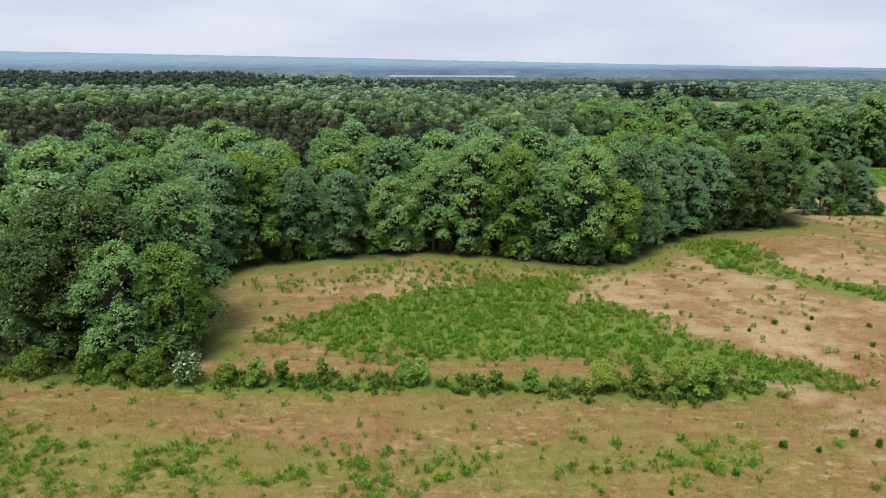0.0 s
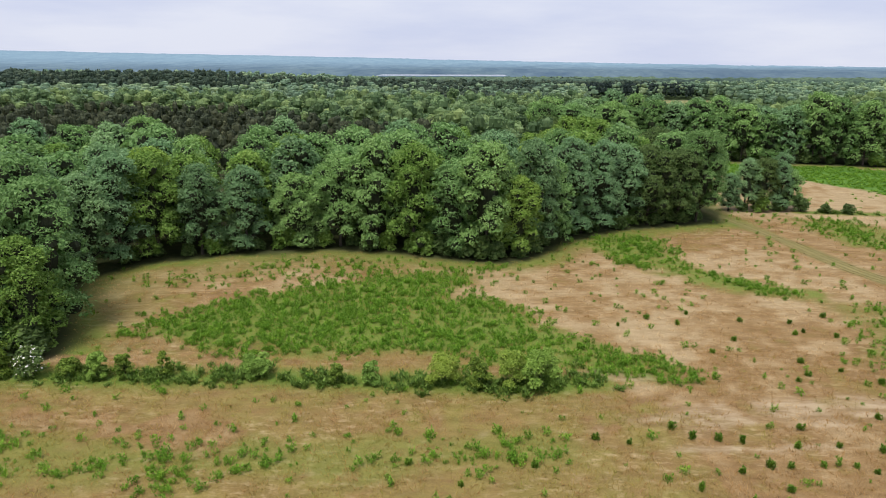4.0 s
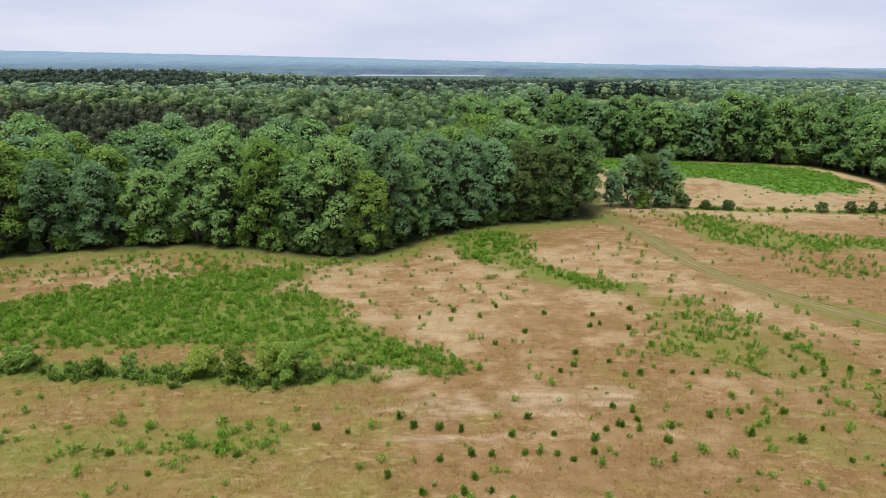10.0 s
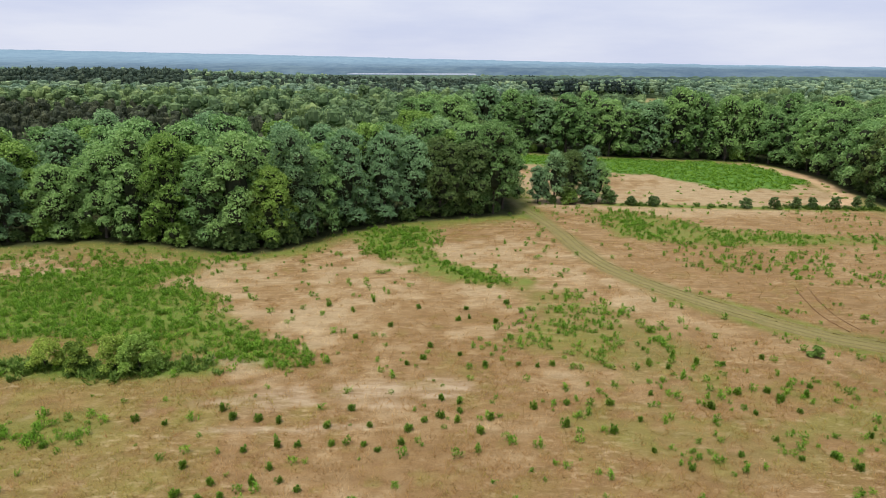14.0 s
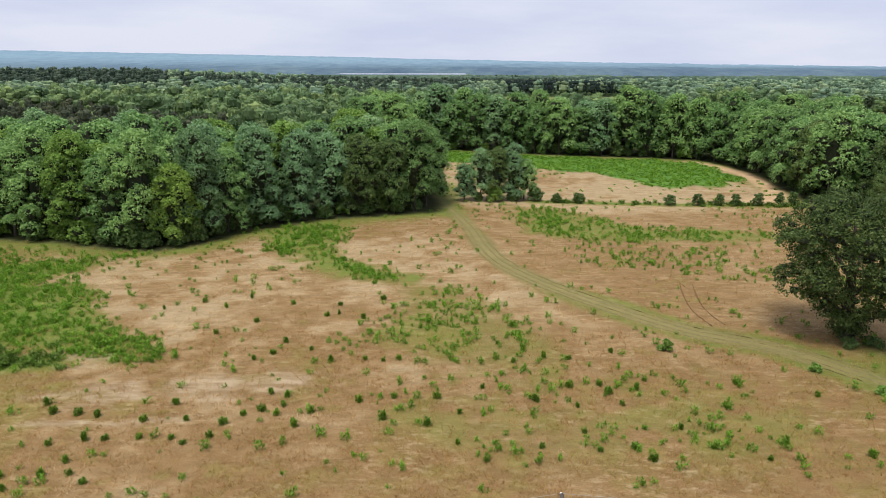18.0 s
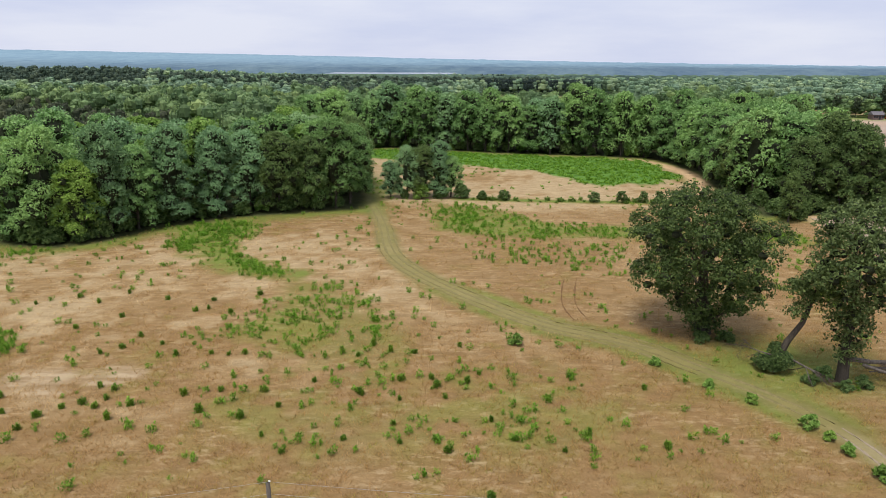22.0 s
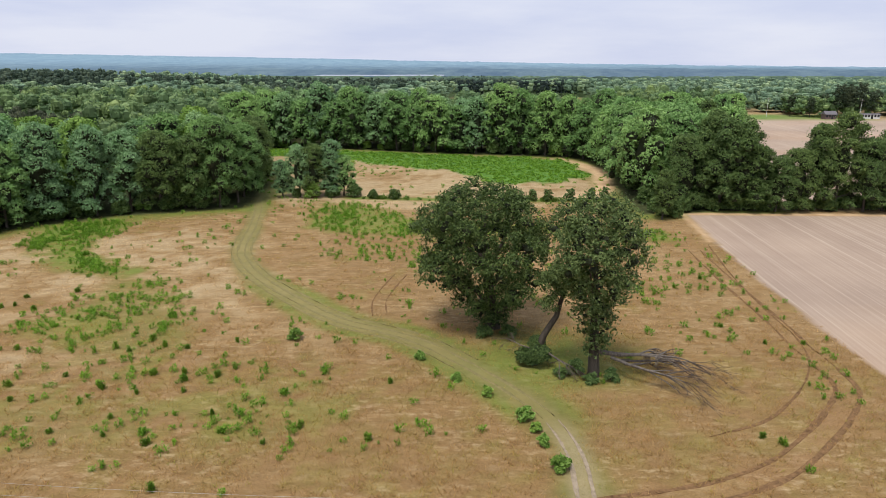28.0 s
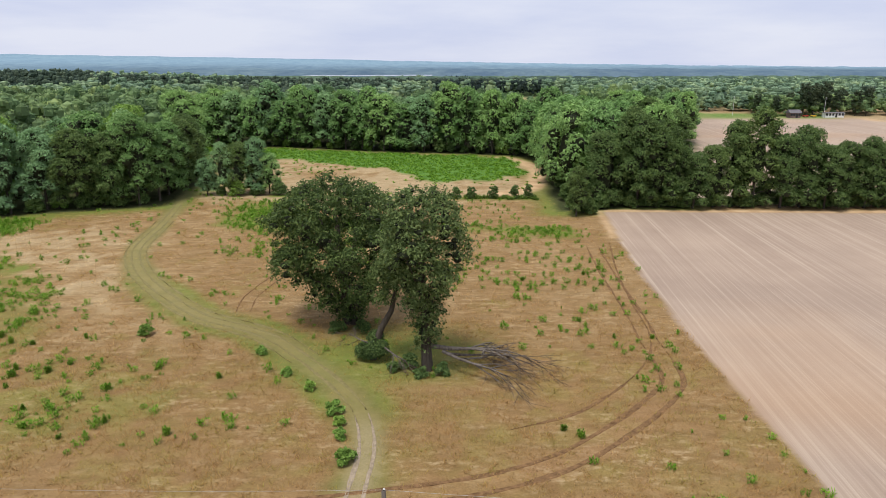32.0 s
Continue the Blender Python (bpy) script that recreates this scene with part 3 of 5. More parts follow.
def lobe_leaves(lobes, count, size, rng, up=0.85, scatter=0.5, slim=0.7, shape=leaf_points):
    """Leaf clumps over the outside of a heap of lobes (rows x, y, z, r, squash)."""
    lobes = np.asarray(lobes, float)
    share = lobes[:, 3] ** 2
    pick = rng.choice(len(lobes), size=int(count * 2.2), p=share / share.sum())
    way = rng.normal(size=(len(pick), 3))
    way /= np.linalg.norm(way, axis=1, keepdims=True)
    way[:, 2] = np.where(way[:, 2] < -0.3, -way[:, 2], way[:, 2])
    c, r, sq = lobes[pick, :3], lobes[pick, 3], lobes[pick, 4]
    reach = rng.uniform(0.72, 1.08, len(pick)) ** 0.8
    p = c + way * (r * reach)[:, None] * np.stack([np.ones_like(sq), np.ones_like(sq), sq], -1)
    keep = np.ones(len(p), bool)
    for q in lobes:
        d = (p - q[:3]) / np.array([1, 1, q[4]])
        keep &= np.linalg.norm(d, axis=1) > q[3] * 0.66
    p, way = p[keep][:count], way[keep][:count]
    nrm = way * 0.75 + np.array([0, 0, up]) + rng.normal(size=p.shape) * scatter
    nrm /= np.linalg.norm(nrm, axis=1, keepdims=True)
    return shape(p, nrm, size * rng.uniform(0.6, 1.3, len(p)), rng, slim)


def clump_leaves(lobes, clumps, each, reach, size, rng, up=0.55, scatter=0.55):
    """Leaf sprays gathered in small clumps that hang over the outside of a heap of lobes."""
    lobes = np.asarray(lobes, float)
    share = lobes[:, 3] ** 2
    pick = rng.choice(len(lobes), size=int(clumps * 2.6), p=share / share.sum())
    way = rng.normal(size=(len(pick), 3))
    way /= np.linalg.norm(way, axis=1, keepdims=True)
    way[:, 2] = np.where(way[:, 2] < -0.45, -way[:, 2], way[:, 2])
    c, r, sq = lobes[pick, :3], lobes[pick, 3], lobes[pick, 4]
    p = c + way * (r * rng.uniform(0.86, 1.1, len(pick)))[:, None] * np.stack([np.ones_like(sq), np.ones_like(sq), sq], -1)
    keep = np.ones(len(p), bool)
    for q in lobes:
        keep &= np.linalg.norm((p - q[:3]) / np.array([1, 1, q[4]]), axis=1) > q[3] * 0.84
    p, way = p[keep][:clumps], way[keep][:clumps]
    n = len(p)
    wide = reach * rng.uniform(0.55, 1.35, n)
    ball = rng.normal(size=(n, each, 3)) * np.array([0.5, 0.5, 0.34])
    spot = (p[:, None] + ball * wide[:, None, None]).reshape(-1, 3)
    nrm = (way[:, None] * 0.55 + ball * 0.9).reshape(-1, 3) + np.array([0, 0, up]) + rng.normal(size=(n * each, 3)) * scatter
    nrm /= np.linalg.norm(nrm, axis=1, keepdims=True)
    return leaf_points(spot, nrm, size * rng.uniform(0.6, 1.35, n * each), rng, 0.65)


def with_shade_cores(me, leaf_faces):
    """Faces after the leaves are dark cores that paint the shade inside the crown."""
    me.materials.append(CORE_SHADE)
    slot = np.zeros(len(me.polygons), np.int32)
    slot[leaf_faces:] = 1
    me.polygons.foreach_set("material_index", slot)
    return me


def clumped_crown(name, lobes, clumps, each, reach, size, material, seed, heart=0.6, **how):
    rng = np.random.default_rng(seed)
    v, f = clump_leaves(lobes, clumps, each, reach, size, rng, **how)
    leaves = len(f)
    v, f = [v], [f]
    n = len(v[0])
    # lobe hearts, coloured dark to stand for shade between leaf clumps
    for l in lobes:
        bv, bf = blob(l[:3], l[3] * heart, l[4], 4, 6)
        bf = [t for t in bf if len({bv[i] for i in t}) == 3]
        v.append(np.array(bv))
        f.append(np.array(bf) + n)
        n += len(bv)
    return with_shade_cores(mesh_of(name, np.concatenate(v), np.concatenate(f), material), leaves)


def blob(c, r, squash, rings=4, sides=6):
    """A coarse dark heart for a lobe, that closes the crown."""
    v, f = [], []
    for i in range(rings + 1):
        a = math.pi * i / rings
        for s in range(sides):
            b = 2 * math.pi * s / sides
            v.append((c[0] + r * math.sin(a) * math.cos(b), c[1] + r * math.sin(a) * math.sin(b), c[2] + r * squash * math.cos(a)))
    for i in range(rings):
        for s in range(sides):
            a, b, c, d = i * sides + s, (i + 1) * sides + s, (i + 1) * sides + (s + 1) % sides, i * sides + (s + 1) % sides
            f += [(a, b, c), (a, c, d)]
    return v, f


def crown_mesh(name, lobes, count, size, material, seed, heart=0.56, **how):
    rng = np.random.default_rng(seed)
    v, f = lobe_leaves(lobes, count, size, rng, **how)
    v, f = [v], [f]
    n = len(v[0])
    for l in lobes:
        bv, bf = blob(l[:3], l[3] * heart, l[4], 3, 5)
        v.append(np.array(bv))
        f.append(np.array(bf) + n)
        n += len(bv)
    return mesh_of(name, np.concatenate(v), np.concatenate(f), material)


def crown_lobes(height, width, low, seed, n=22, lean=(0, 0)):
    """Lobes heaped into an uneven crown between low * height and height."""
    rng = np.random.default_rng(seed)
    a, mid, half = width / 2, height * (1 + low) / 2, height * (1 - low) / 2
    rows = []
    for i in range(n):
        w = -0.85 + 1.75 * (i + 0.5) / n
        ang = i * 2.399963 + rng.uniform(-0.5, 0.5)
        ring = math.sqrt(max(0.05, 1 - abs(w) ** 2.2)) * rng.uniform(0.45, 0.86)
        r = a * rng.uniform(0.21, 0.36) * min(1.0, (26 / n) ** 0.5)
        z = mid + w * (half - r * 0.5)
        rows.append((a * ring * math.cos(ang) + lean[0] * z, a * ring * math.sin(ang) + lean[1] * z, z, r, rng.uniform(0.8, 1.0)))
    rows.append((lean[0] * mid, lean[1] * mid, mid, a * 0.55, half / a * 0.95))
    return rows


def dome_lobes(height, width, low, seed, n=17):
    """A few large lobes heaped into a domed forest crown, the lower ones drawn in."""
    rng = np.random.default_rng(seed)
    a, base, tall = width / 2, height * low, height * (1 - low)
    rows = [(rng.uniform(-0.1, 0.1) * a, rng.uniform(-0.1, 0.1) * a, height - a * 0.42, a * 0.42, 0.95), (0, 0, base + tall * 0.45, a * 0.6, tall * 0.42 / (a * 0.6))]
    for i in range(n):
        w = 0.1 + 0.8 * (i + 0.5) / n
        ang = i * 2.399963 + rng.uniform(-0.5, 0.5)
        ring = math.sqrt(max(0.06, 1 - abs((w - 0.42) / 0.62) ** 2.4))
        r = a * rng.uniform(0.24, 0.42) * (0.8 + 0.3 * w)
        d = max(0.1 * a, a * ring * rng.uniform(0.86, 1.06) - r)
        rows.append((d * math.cos(ang), d * math.sin(ang), base + w * tall - 0.2 * r, r, rng.uniform(0.8, 1.15)))
    return rows


def trunk_mesh(name, height, girth, lobes, seed, limbs=6, material=None, lean=(0, 0)):
    rng = random.Random(seed)
    top = height * 0.72
    pts = [(lean[0] * z + rng.uniform(-0.12, 0.12) * (z > 0), lean[1] * z + rng.uniform(-0.12, 0.12) * (z > 0), z) for z in (-0.4, 0.3, top * 0.25, top * 0.5, top * 0.75, top)]
    pieces = [tube(pts, [girth * 1.35, girth * 1.05, girth * 0.85, girth * 0.66, girth * 0.45, girth * 0.15])]
    for q in rng.sample(list(lobes), min(limbs, len(lobes))):
        z0 = max(height * 0.14, min(q[2] - q[3], top) * rng.uniform(0.55, 0.8))
        a = Vector((lean[0] * z0, lean[1] * z0, z0))
        b = Vector(q[:3])
        m = a.lerp(b, 0.5) + Vector((rng.uniform(-0.4, 0.4), rng.uniform(-0.4, 0.4), -0.3))
        pieces.append(tube([a, m, b], [girth * 0.42, girth * 0.26, girth * 0.08], 6))
    v, f = joined(pieces)
    return mesh_of(name, v, f, material or BARK, True)


def forest_tree(height, width, low, clumps, each, reach, size, material, seed):
    """A full-leaved tree of the wood, standing at the origin."""
    tree = new("forest_tree")
    lobes = dome_lobes(height, width, low, seed)
    part("trunk", trunk_mesh("trunk", height, 0.3, lobes, seed), tree)
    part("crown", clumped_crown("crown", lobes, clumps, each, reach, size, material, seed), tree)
    return tree


def make_tree(kind, height, width, low, count, size, material, seed, girth=0.3, n=22, lean=(0, 0), **how):
    """A tree standing at the origin: trunk with limbs, and crown."""
    tree = new(kind)
    lobes = crown_lobes(height, width, low, seed, n, lean)
    part("trunk", trunk_mesh("trunk", height, girth, lobes, seed, lean=lean), tree)
    part("crown", crown_mesh("crown", lobes, count, size, material, seed, **how), tree)
    return tree


def stand(ob, x, y, turn=0.0, size=1.0, sink=0.05):
    ob.matrix_world = Matrix.LocRotScale((x, y, ground_z(x, y) - sink), Euler((0, 0, turn)), (size, size, size))
    return ob


def copy_at(ob, x, y, turn, size, tall=1.0):
    c = copy_thing(ob, Matrix.Identity(4))
    c.matrix_world = Matrix.LocRotScale((x, y, ground_z(x, y) - 0.05), Euler((0, 0, turn)), (size, size, size * tall))
    return c


# forest trees: a few grown shapes, then copies; the first six stand at the edges, the rest behind
SHAPES = []
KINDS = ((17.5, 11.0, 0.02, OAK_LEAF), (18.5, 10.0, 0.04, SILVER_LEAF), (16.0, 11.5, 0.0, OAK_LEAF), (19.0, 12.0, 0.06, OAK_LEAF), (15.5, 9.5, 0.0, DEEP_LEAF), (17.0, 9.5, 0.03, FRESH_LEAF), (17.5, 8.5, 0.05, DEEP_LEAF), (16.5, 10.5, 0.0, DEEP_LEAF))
for i, (h, w, low, mat) in enumerate(KINDS):
    SHAPES.append(forest_tree(h, w, low, 1050, 14, 0.62, 0.175, mat, 40 + i))
for i, (h, w, low, mat) in enumerate(KINDS):
    SHAPES.append(forest_tree(h, w, max(low, 0.06), 640, 9, 0.78, 0.26, mat, 60 + i))
LABELS = ("tall broadleaf tree in full leaf at the wood's edge", "tall slender broadleaf tree in the wood", "broad bushy deciduous tree with foliage to the ground", "tall spreading deciduous tree in the wood", "dark-leaved tree with dense foliage to the ground", "bright fresh-green broadleaf tree in the wood", "tall loose dark-leaved tree", "dark spreading tree with dense foliage")
used = set()
rng = random.Random(7)
spots = []


def plant(x, y, shape=None, size=None, gap=4.2, group="trees of the wood", inner=False):
    if any((x - a) ** 2 + (y - b) ** 2 < gap * gap for a, b in spots):
        return None
    spots.append((x, y))
    i = shape if shape is not None else rng.choice((0, 0, 1, 1, 2, 3, 3, 5, 5))
    s = size or rng.uniform(0.82, 1.02)
    label = LABELS[i]
    i = i + len(KINDS) if inner else i
    if i in used:
        ob = copy_at(SHAPES[i], x, y, rng.uniform(0, 6.28), s, rng.uniform(0.88, 1.06))
    else:
        used.add(i)
        ob = stand(SHAPES[i], x, y, rng.uniform(0, 6.28), s)
    return tagged(ob, label, "tree", group)


def along(line, step, back=0.0, jitter=1.0):
    """Places along a polyline, set back to its left."""
    rows = []
    for (x0, y0), (x1, y1) in zip(line, line[1:]):
        n = max(1, int(round(math.hypot(x1 - x0, y1 - y0) / step)))
        ln = math.hypot(x1 - x0, y1 - y0)
        for k in range(n):
            t = (k + 0.5) / n
            rows.append((x0 + (x1 - x0) * t - (y1 - y0) / ln * back + rng.uniform(-jitter, jitter), y0 + (y1 - y0) * t + (x1 - x0) / ln * back + rng.uniform(-jitter, jitter)))
    return rows


# left clump by the hedge, nearest to the way
for x, y, i, s in ((-29.5, 62.5, 5, 0.74), (-34.8, 61.5, 2, 0.80), (-37.8, 66.5, 7, 1.02), (-31.8, 69.0, 3, 0.92), (-42.8, 62.5, 7, 0.90), (-44.5, 68.0, 7, 1.05), (-38.0, 73.8, 3, 1.06), (-50.0, 64.0, 3, 0.95), (-40.0, 81.0, 1, 1.0), (-47.0, 76.0, 2, 1.05)):
    plant(x, y, i, s, 3.0)
front = [(-38.5, 80), (-39.5, 86), (-34, 95), (-22, 100.5), (-8, 104.5), (5, 103.5), (12, 101.0), (22, 99.0), (27, 101), (31, 111), (43, 119), (54, 123), (63.2, 126.6), (61.5, 150), (36, 212)]
for x, y in along(front, 6.0, 0.5, 0.8):
    plant(x, y, rng.choice((1, 1, 2, 5, 0, 3) if x < 40 else (2, 4, 0, 1, 3, 7)))
for back, step in ((7, 7.0), (14, 7.2), (21.5, 7.5), (29, 7.8), (37, 8.0), (45, 8.2)):
    for x, y in along(front[2:13], step, back, 1.6):
        if inside(WOOD, np.array(x), np.array(y)) and x > -85:
            plant(x, y, None, rng.uniform(0.82, 0.99), 5.2, inner=True)
for x in range(-84, -42, 8):
    for y in range(66, 150, 8):
        if x > -0.7 * y - 10:
            plant(x + rng.uniform(-2, 2), y + rng.uniform(-2, 2), None, rng.uniform(0.8, 0.97), 5.5, inner=True)
# the wood beyond the far field, and round its right side
back_edge = [(36, 219), (66, 218.5), (98, 208.5), (124, 202.5), (144, 197), (148.5, 184), (150, 171), (146.5, 146), (144.5, 131)]
for back in (0, 6.5):
    for x, y in along(back_edge, 6.2, back, 1.0):
        plant(x, y, rng.choice((0, 1, 3, 0, 2, 1) if x < 140 else (0, 7, 2, 3)), rng.uniform(0.95, 1.12), 4.4, inner=True)
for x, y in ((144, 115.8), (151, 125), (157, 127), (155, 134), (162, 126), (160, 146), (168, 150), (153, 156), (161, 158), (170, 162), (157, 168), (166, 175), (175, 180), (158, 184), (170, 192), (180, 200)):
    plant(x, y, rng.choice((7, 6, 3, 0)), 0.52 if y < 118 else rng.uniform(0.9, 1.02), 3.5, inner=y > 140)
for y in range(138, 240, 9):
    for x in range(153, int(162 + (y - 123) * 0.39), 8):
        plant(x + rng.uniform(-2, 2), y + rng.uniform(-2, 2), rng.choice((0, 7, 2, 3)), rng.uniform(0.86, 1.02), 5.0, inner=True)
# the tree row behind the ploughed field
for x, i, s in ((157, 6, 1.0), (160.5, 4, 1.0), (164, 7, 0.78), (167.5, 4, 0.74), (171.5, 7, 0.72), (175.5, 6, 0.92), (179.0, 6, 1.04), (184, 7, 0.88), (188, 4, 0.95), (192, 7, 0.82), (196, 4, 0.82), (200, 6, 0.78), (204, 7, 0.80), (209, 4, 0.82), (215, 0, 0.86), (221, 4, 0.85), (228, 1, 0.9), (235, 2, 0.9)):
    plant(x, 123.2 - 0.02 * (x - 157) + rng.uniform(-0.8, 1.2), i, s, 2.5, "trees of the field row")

# the lone group by the gate of the far field
for x, y, i, s in ((70.6, 135.2, 1, 0.46), (74.0, 135.8, 1, 0.60), (77.2, 136.2, 7, 0.68), (80.6, 136.4, 1, 0.64), (83.2, 136.8, 0, 0.54)):
    plant(x, y, i, s, 2.0, "trees at the field gap")


for i, shape in enumerate(SHAPES):
    if i not in used:
        for ob in (*shape.children_recursive, shape):
            bpy.data.objects.remove(ob)


# ---- woods further off, one body of crowns each ----
def wood_stuff(name, places, heights, widths, leaves, size, material, seed, label, conic=0.0, knobs=9):
    rng2 = np.random.default_rng(seed)
    vs, fs, ts, n = [], [], [], 0
    protos = []
    for s in range(6):
        lobes = dome_lobes(1.0, 1.0, 0.1, seed + s, knobs)
        lobes = [(x * (1 - conic * z), y * (1 - conic * z), z, r * (1 - 0.5 * conic * z), sq * 0.6) for x, y, z, r, sq in lobes]
        v, f = lobe_leaves(lobes, leaves, size, rng2, up=0.6)
        vs_, fs_, n_ = [v], [f], len(v)
        for q in lobes:
            bv, bf = blob(q[:3], q[3] * 0.9, q[4], 3, 6)
            vs_.append(np.array(bv))
            fs_.append(np.array(bf) + n_)
            n_ += len(bv)
        protos.append((np.concatenate(vs_), np.concatenate(fs_)))
    for (x, y), h, w in zip(places, heights, widths):
        v, f = protos[rng2.integers(6)]
        a = rng2.uniform(0, 6.28)
        c, s = math.cos(a), math.sin(a)
        base = float(terrain(np.array(x), np.array(y)))
        vs.append(np.stack([x + w * (v[:, 0] * c - v[:, 1] * s), y + w * (v[:, 0] * s + v[:, 1] * c), base + v[:, 2] * h], -1))
        fs.append(f + n)
        ts.append(np.full(len(v), rng2.uniform(0, 1)))
        n += len(v)
    me = mesh_of(name, np.concatenate(vs), np.concatenate(fs), material)
    at = me.attributes.new("tint", "FLOAT", "POINT")
    at.data.foreach_set("value", np.concatenate(ts).astype(np.float32))
    return tagged(new(name, me), label, "woodland", kind="stuff")


def scatter(y0, y1, step, seed):
    rng2 = np.random.default_rng(seed)
    rows = []
    y = y0
    while y < y1:
        x = -0.74 * y - 20
        while x < 125 + 0.74 * y + 20:
            rows.append((x + rng2.uniform(-0.4, 0.4) * step, y + rng2.uniform(-0.4, 0.4) * step))
            x += step
        y += step * 0.9
    return np.array(rows)


def open_land(p):
    x, y = p[:, 0], p[:, 1]
    clear = inside([(64, 40), (64, 150), (36, 217), (66, 216), (98, 206), (124, 200), (142, 195), (147, 171), (141, 117), (141, 40)], x, y)
    right = inside([(140, 40), (141, 117), (144, 127), (166, 124), (206, 225), (244, 358), (252, 378), (322, 372), (470, 340), (900, 300), (900, 40)], x, y)
    front_ = (y < 215) & inside([(-92, 40), (-92, 150), (60, 160), (70, 100), (70, 40)], x, y)
    near = np.zeros(len(x), bool)
    for a, b in spots:
        near |= (x - a) ** 2 + (y - b) ** 2 < 30
    return clear | right | inside(FALLOW, x, y) | front_ | near


rng3 = np.random.default_rng(3)
p = scatter(100, 330, 8.0, 1)
p = p[~open_land(p) & ~((p[:, 0] > 150) & (p[:, 1] < 245))]
stand_noise = fbm(p[:, 0], p[:, 1], 120, 21, 3)
pine = (p[:, 1] > 148) & (p[:, 1] < 262 - 0.9 * np.clip(p[:, 0] + 70, 0, 200) + 9 * np.sin(p[:, 0] / 25)) & (p[:, 0] < 10) | ((stand_noise > 0.60) & (p[:, 1] > 290))
a, b = p[~pine], p[pine]
wood_stuff("broadleaf_wood", a, rng3.uniform(12.5, 19.0, len(a)), rng3.uniform(8.5, 13.0, len(a)), 340, 0.034, WOOD_LEAF, 100, "mixed green broadleaf wood behind the fields")
wood_stuff("pine_wood", b, rng3.uniform(13.5, 16.2, len(b)), rng3.uniform(5.5, 8.0, len(b)), 150, 0.038, PINE_LEAF, 120, "dark stand of pines behind the broadleaf trees", 0.35, 6)
p = scatter(330, 640, 9.5, 2)
p = p[~open_land(p)]
west = smooth(190, 60, p[:, 0])
pine = fbm(p[:, 0], p[:, 1], 130, 22, 3) > 0.66 - west * (0.12 + 0.13 * smooth(380, 500, p[:, 1]))
tall_west = 3.2 * smooth(-20, -120, p[:, 0] + 0.16 * (p[:, 1] - 500)) * smooth(420, 560, p[:, 1])
a, b = p[~pine], p[pine]
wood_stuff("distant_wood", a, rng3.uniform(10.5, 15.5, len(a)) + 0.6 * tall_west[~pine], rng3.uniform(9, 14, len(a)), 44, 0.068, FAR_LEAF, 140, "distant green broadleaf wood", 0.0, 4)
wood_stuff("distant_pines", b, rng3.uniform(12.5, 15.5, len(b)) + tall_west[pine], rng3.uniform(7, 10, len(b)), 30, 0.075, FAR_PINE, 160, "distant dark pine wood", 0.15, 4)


def crown_cells(x, y, size, seed):
    """Rounded crowns packed side by side: height 0 to 1 and a random number for each crown."""
    i0, j0 = np.floor(x / size).astype(np.int64), np.floor(y / size).astype(np.int64)
    best, pick = np.full(x.shape, 9.0), np.zeros(x.shape)
    for di in (-1, 0, 1):
        for dj in (-1, 0, 1):
            i, j = i0 + di, j0 + dj
            d = np.hypot(x / size - i - hash2(i, j, seed), y / size - j - hash2(i, j, seed + 1))
            nearer = d < best
            best, pick = np.where(nearer, d, best), np.where(nearer, hash2(i, j, seed + 2), pick)
    return np.sqrt(np.clip(1 - best * best, 0, 1)), pick


# the woods of the far valley: too far to tell leaves, one closed canopy of crowns down to the lake
depth_ = 636 * (1328 / 636) ** np.linspace(0, 1, 210)
cx, cy = np.meshgrid(np.linspace(-1, 1, 520), depth_)
cx = 60 + cx * (0.75 * cy + 110)
tops, each = crown_cells(cx, cy, 13.0, 300)
stand_ = fbm(cx, cy, 230, 25, 3)
cz = 2.5 + 9.5 * tops + 6.0 * (each - 0.5) + 4.0 * (stand_ - 0.5)
bank = 29.0 - 27.8 * cy / 1330 - terrain(cx, cy) - 0.8 - 1.2 * (1 - tops)
by_lake = smooth(-330, -190, cx) * smooth(150, 110, cx)
cz = cz * (1 - 0.45 * smooth(1200, 1328, cy))
cz = cz * smooth(634, 652, cy)
cz = terrain(cx, cy) + cz * (1 - by_lake) + np.minimum(cz, bank) * by_lake
k = np.arange(cx.size).reshape(cx.shape)
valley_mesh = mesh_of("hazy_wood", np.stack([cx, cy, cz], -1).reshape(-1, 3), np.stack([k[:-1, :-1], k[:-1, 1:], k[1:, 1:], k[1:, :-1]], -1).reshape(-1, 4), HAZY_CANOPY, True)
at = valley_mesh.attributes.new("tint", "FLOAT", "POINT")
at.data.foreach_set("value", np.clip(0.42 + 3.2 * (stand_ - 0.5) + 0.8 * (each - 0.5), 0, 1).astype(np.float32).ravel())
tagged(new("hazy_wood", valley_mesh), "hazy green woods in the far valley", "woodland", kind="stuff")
edge_p = np.stack([rng3.uniform(240, 312, 70), rng3.uniform(378, 392, 70)], -1)
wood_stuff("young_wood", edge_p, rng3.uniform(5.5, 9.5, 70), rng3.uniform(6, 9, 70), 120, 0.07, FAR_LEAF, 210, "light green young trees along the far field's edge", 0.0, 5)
belt = np.stack([rng3.uniform(284, 440, 230), rng3.uniform(344, 376, 230)], -1)
wood_stuff("shelter_belt", belt, rng3.uniform(7.5, 11.5, 230), rng3.uniform(7, 10, 230), 120, 0.06, WOOD_LEAF, 220, "dense green shelter belt behind the farmstead", 0.0, 5)
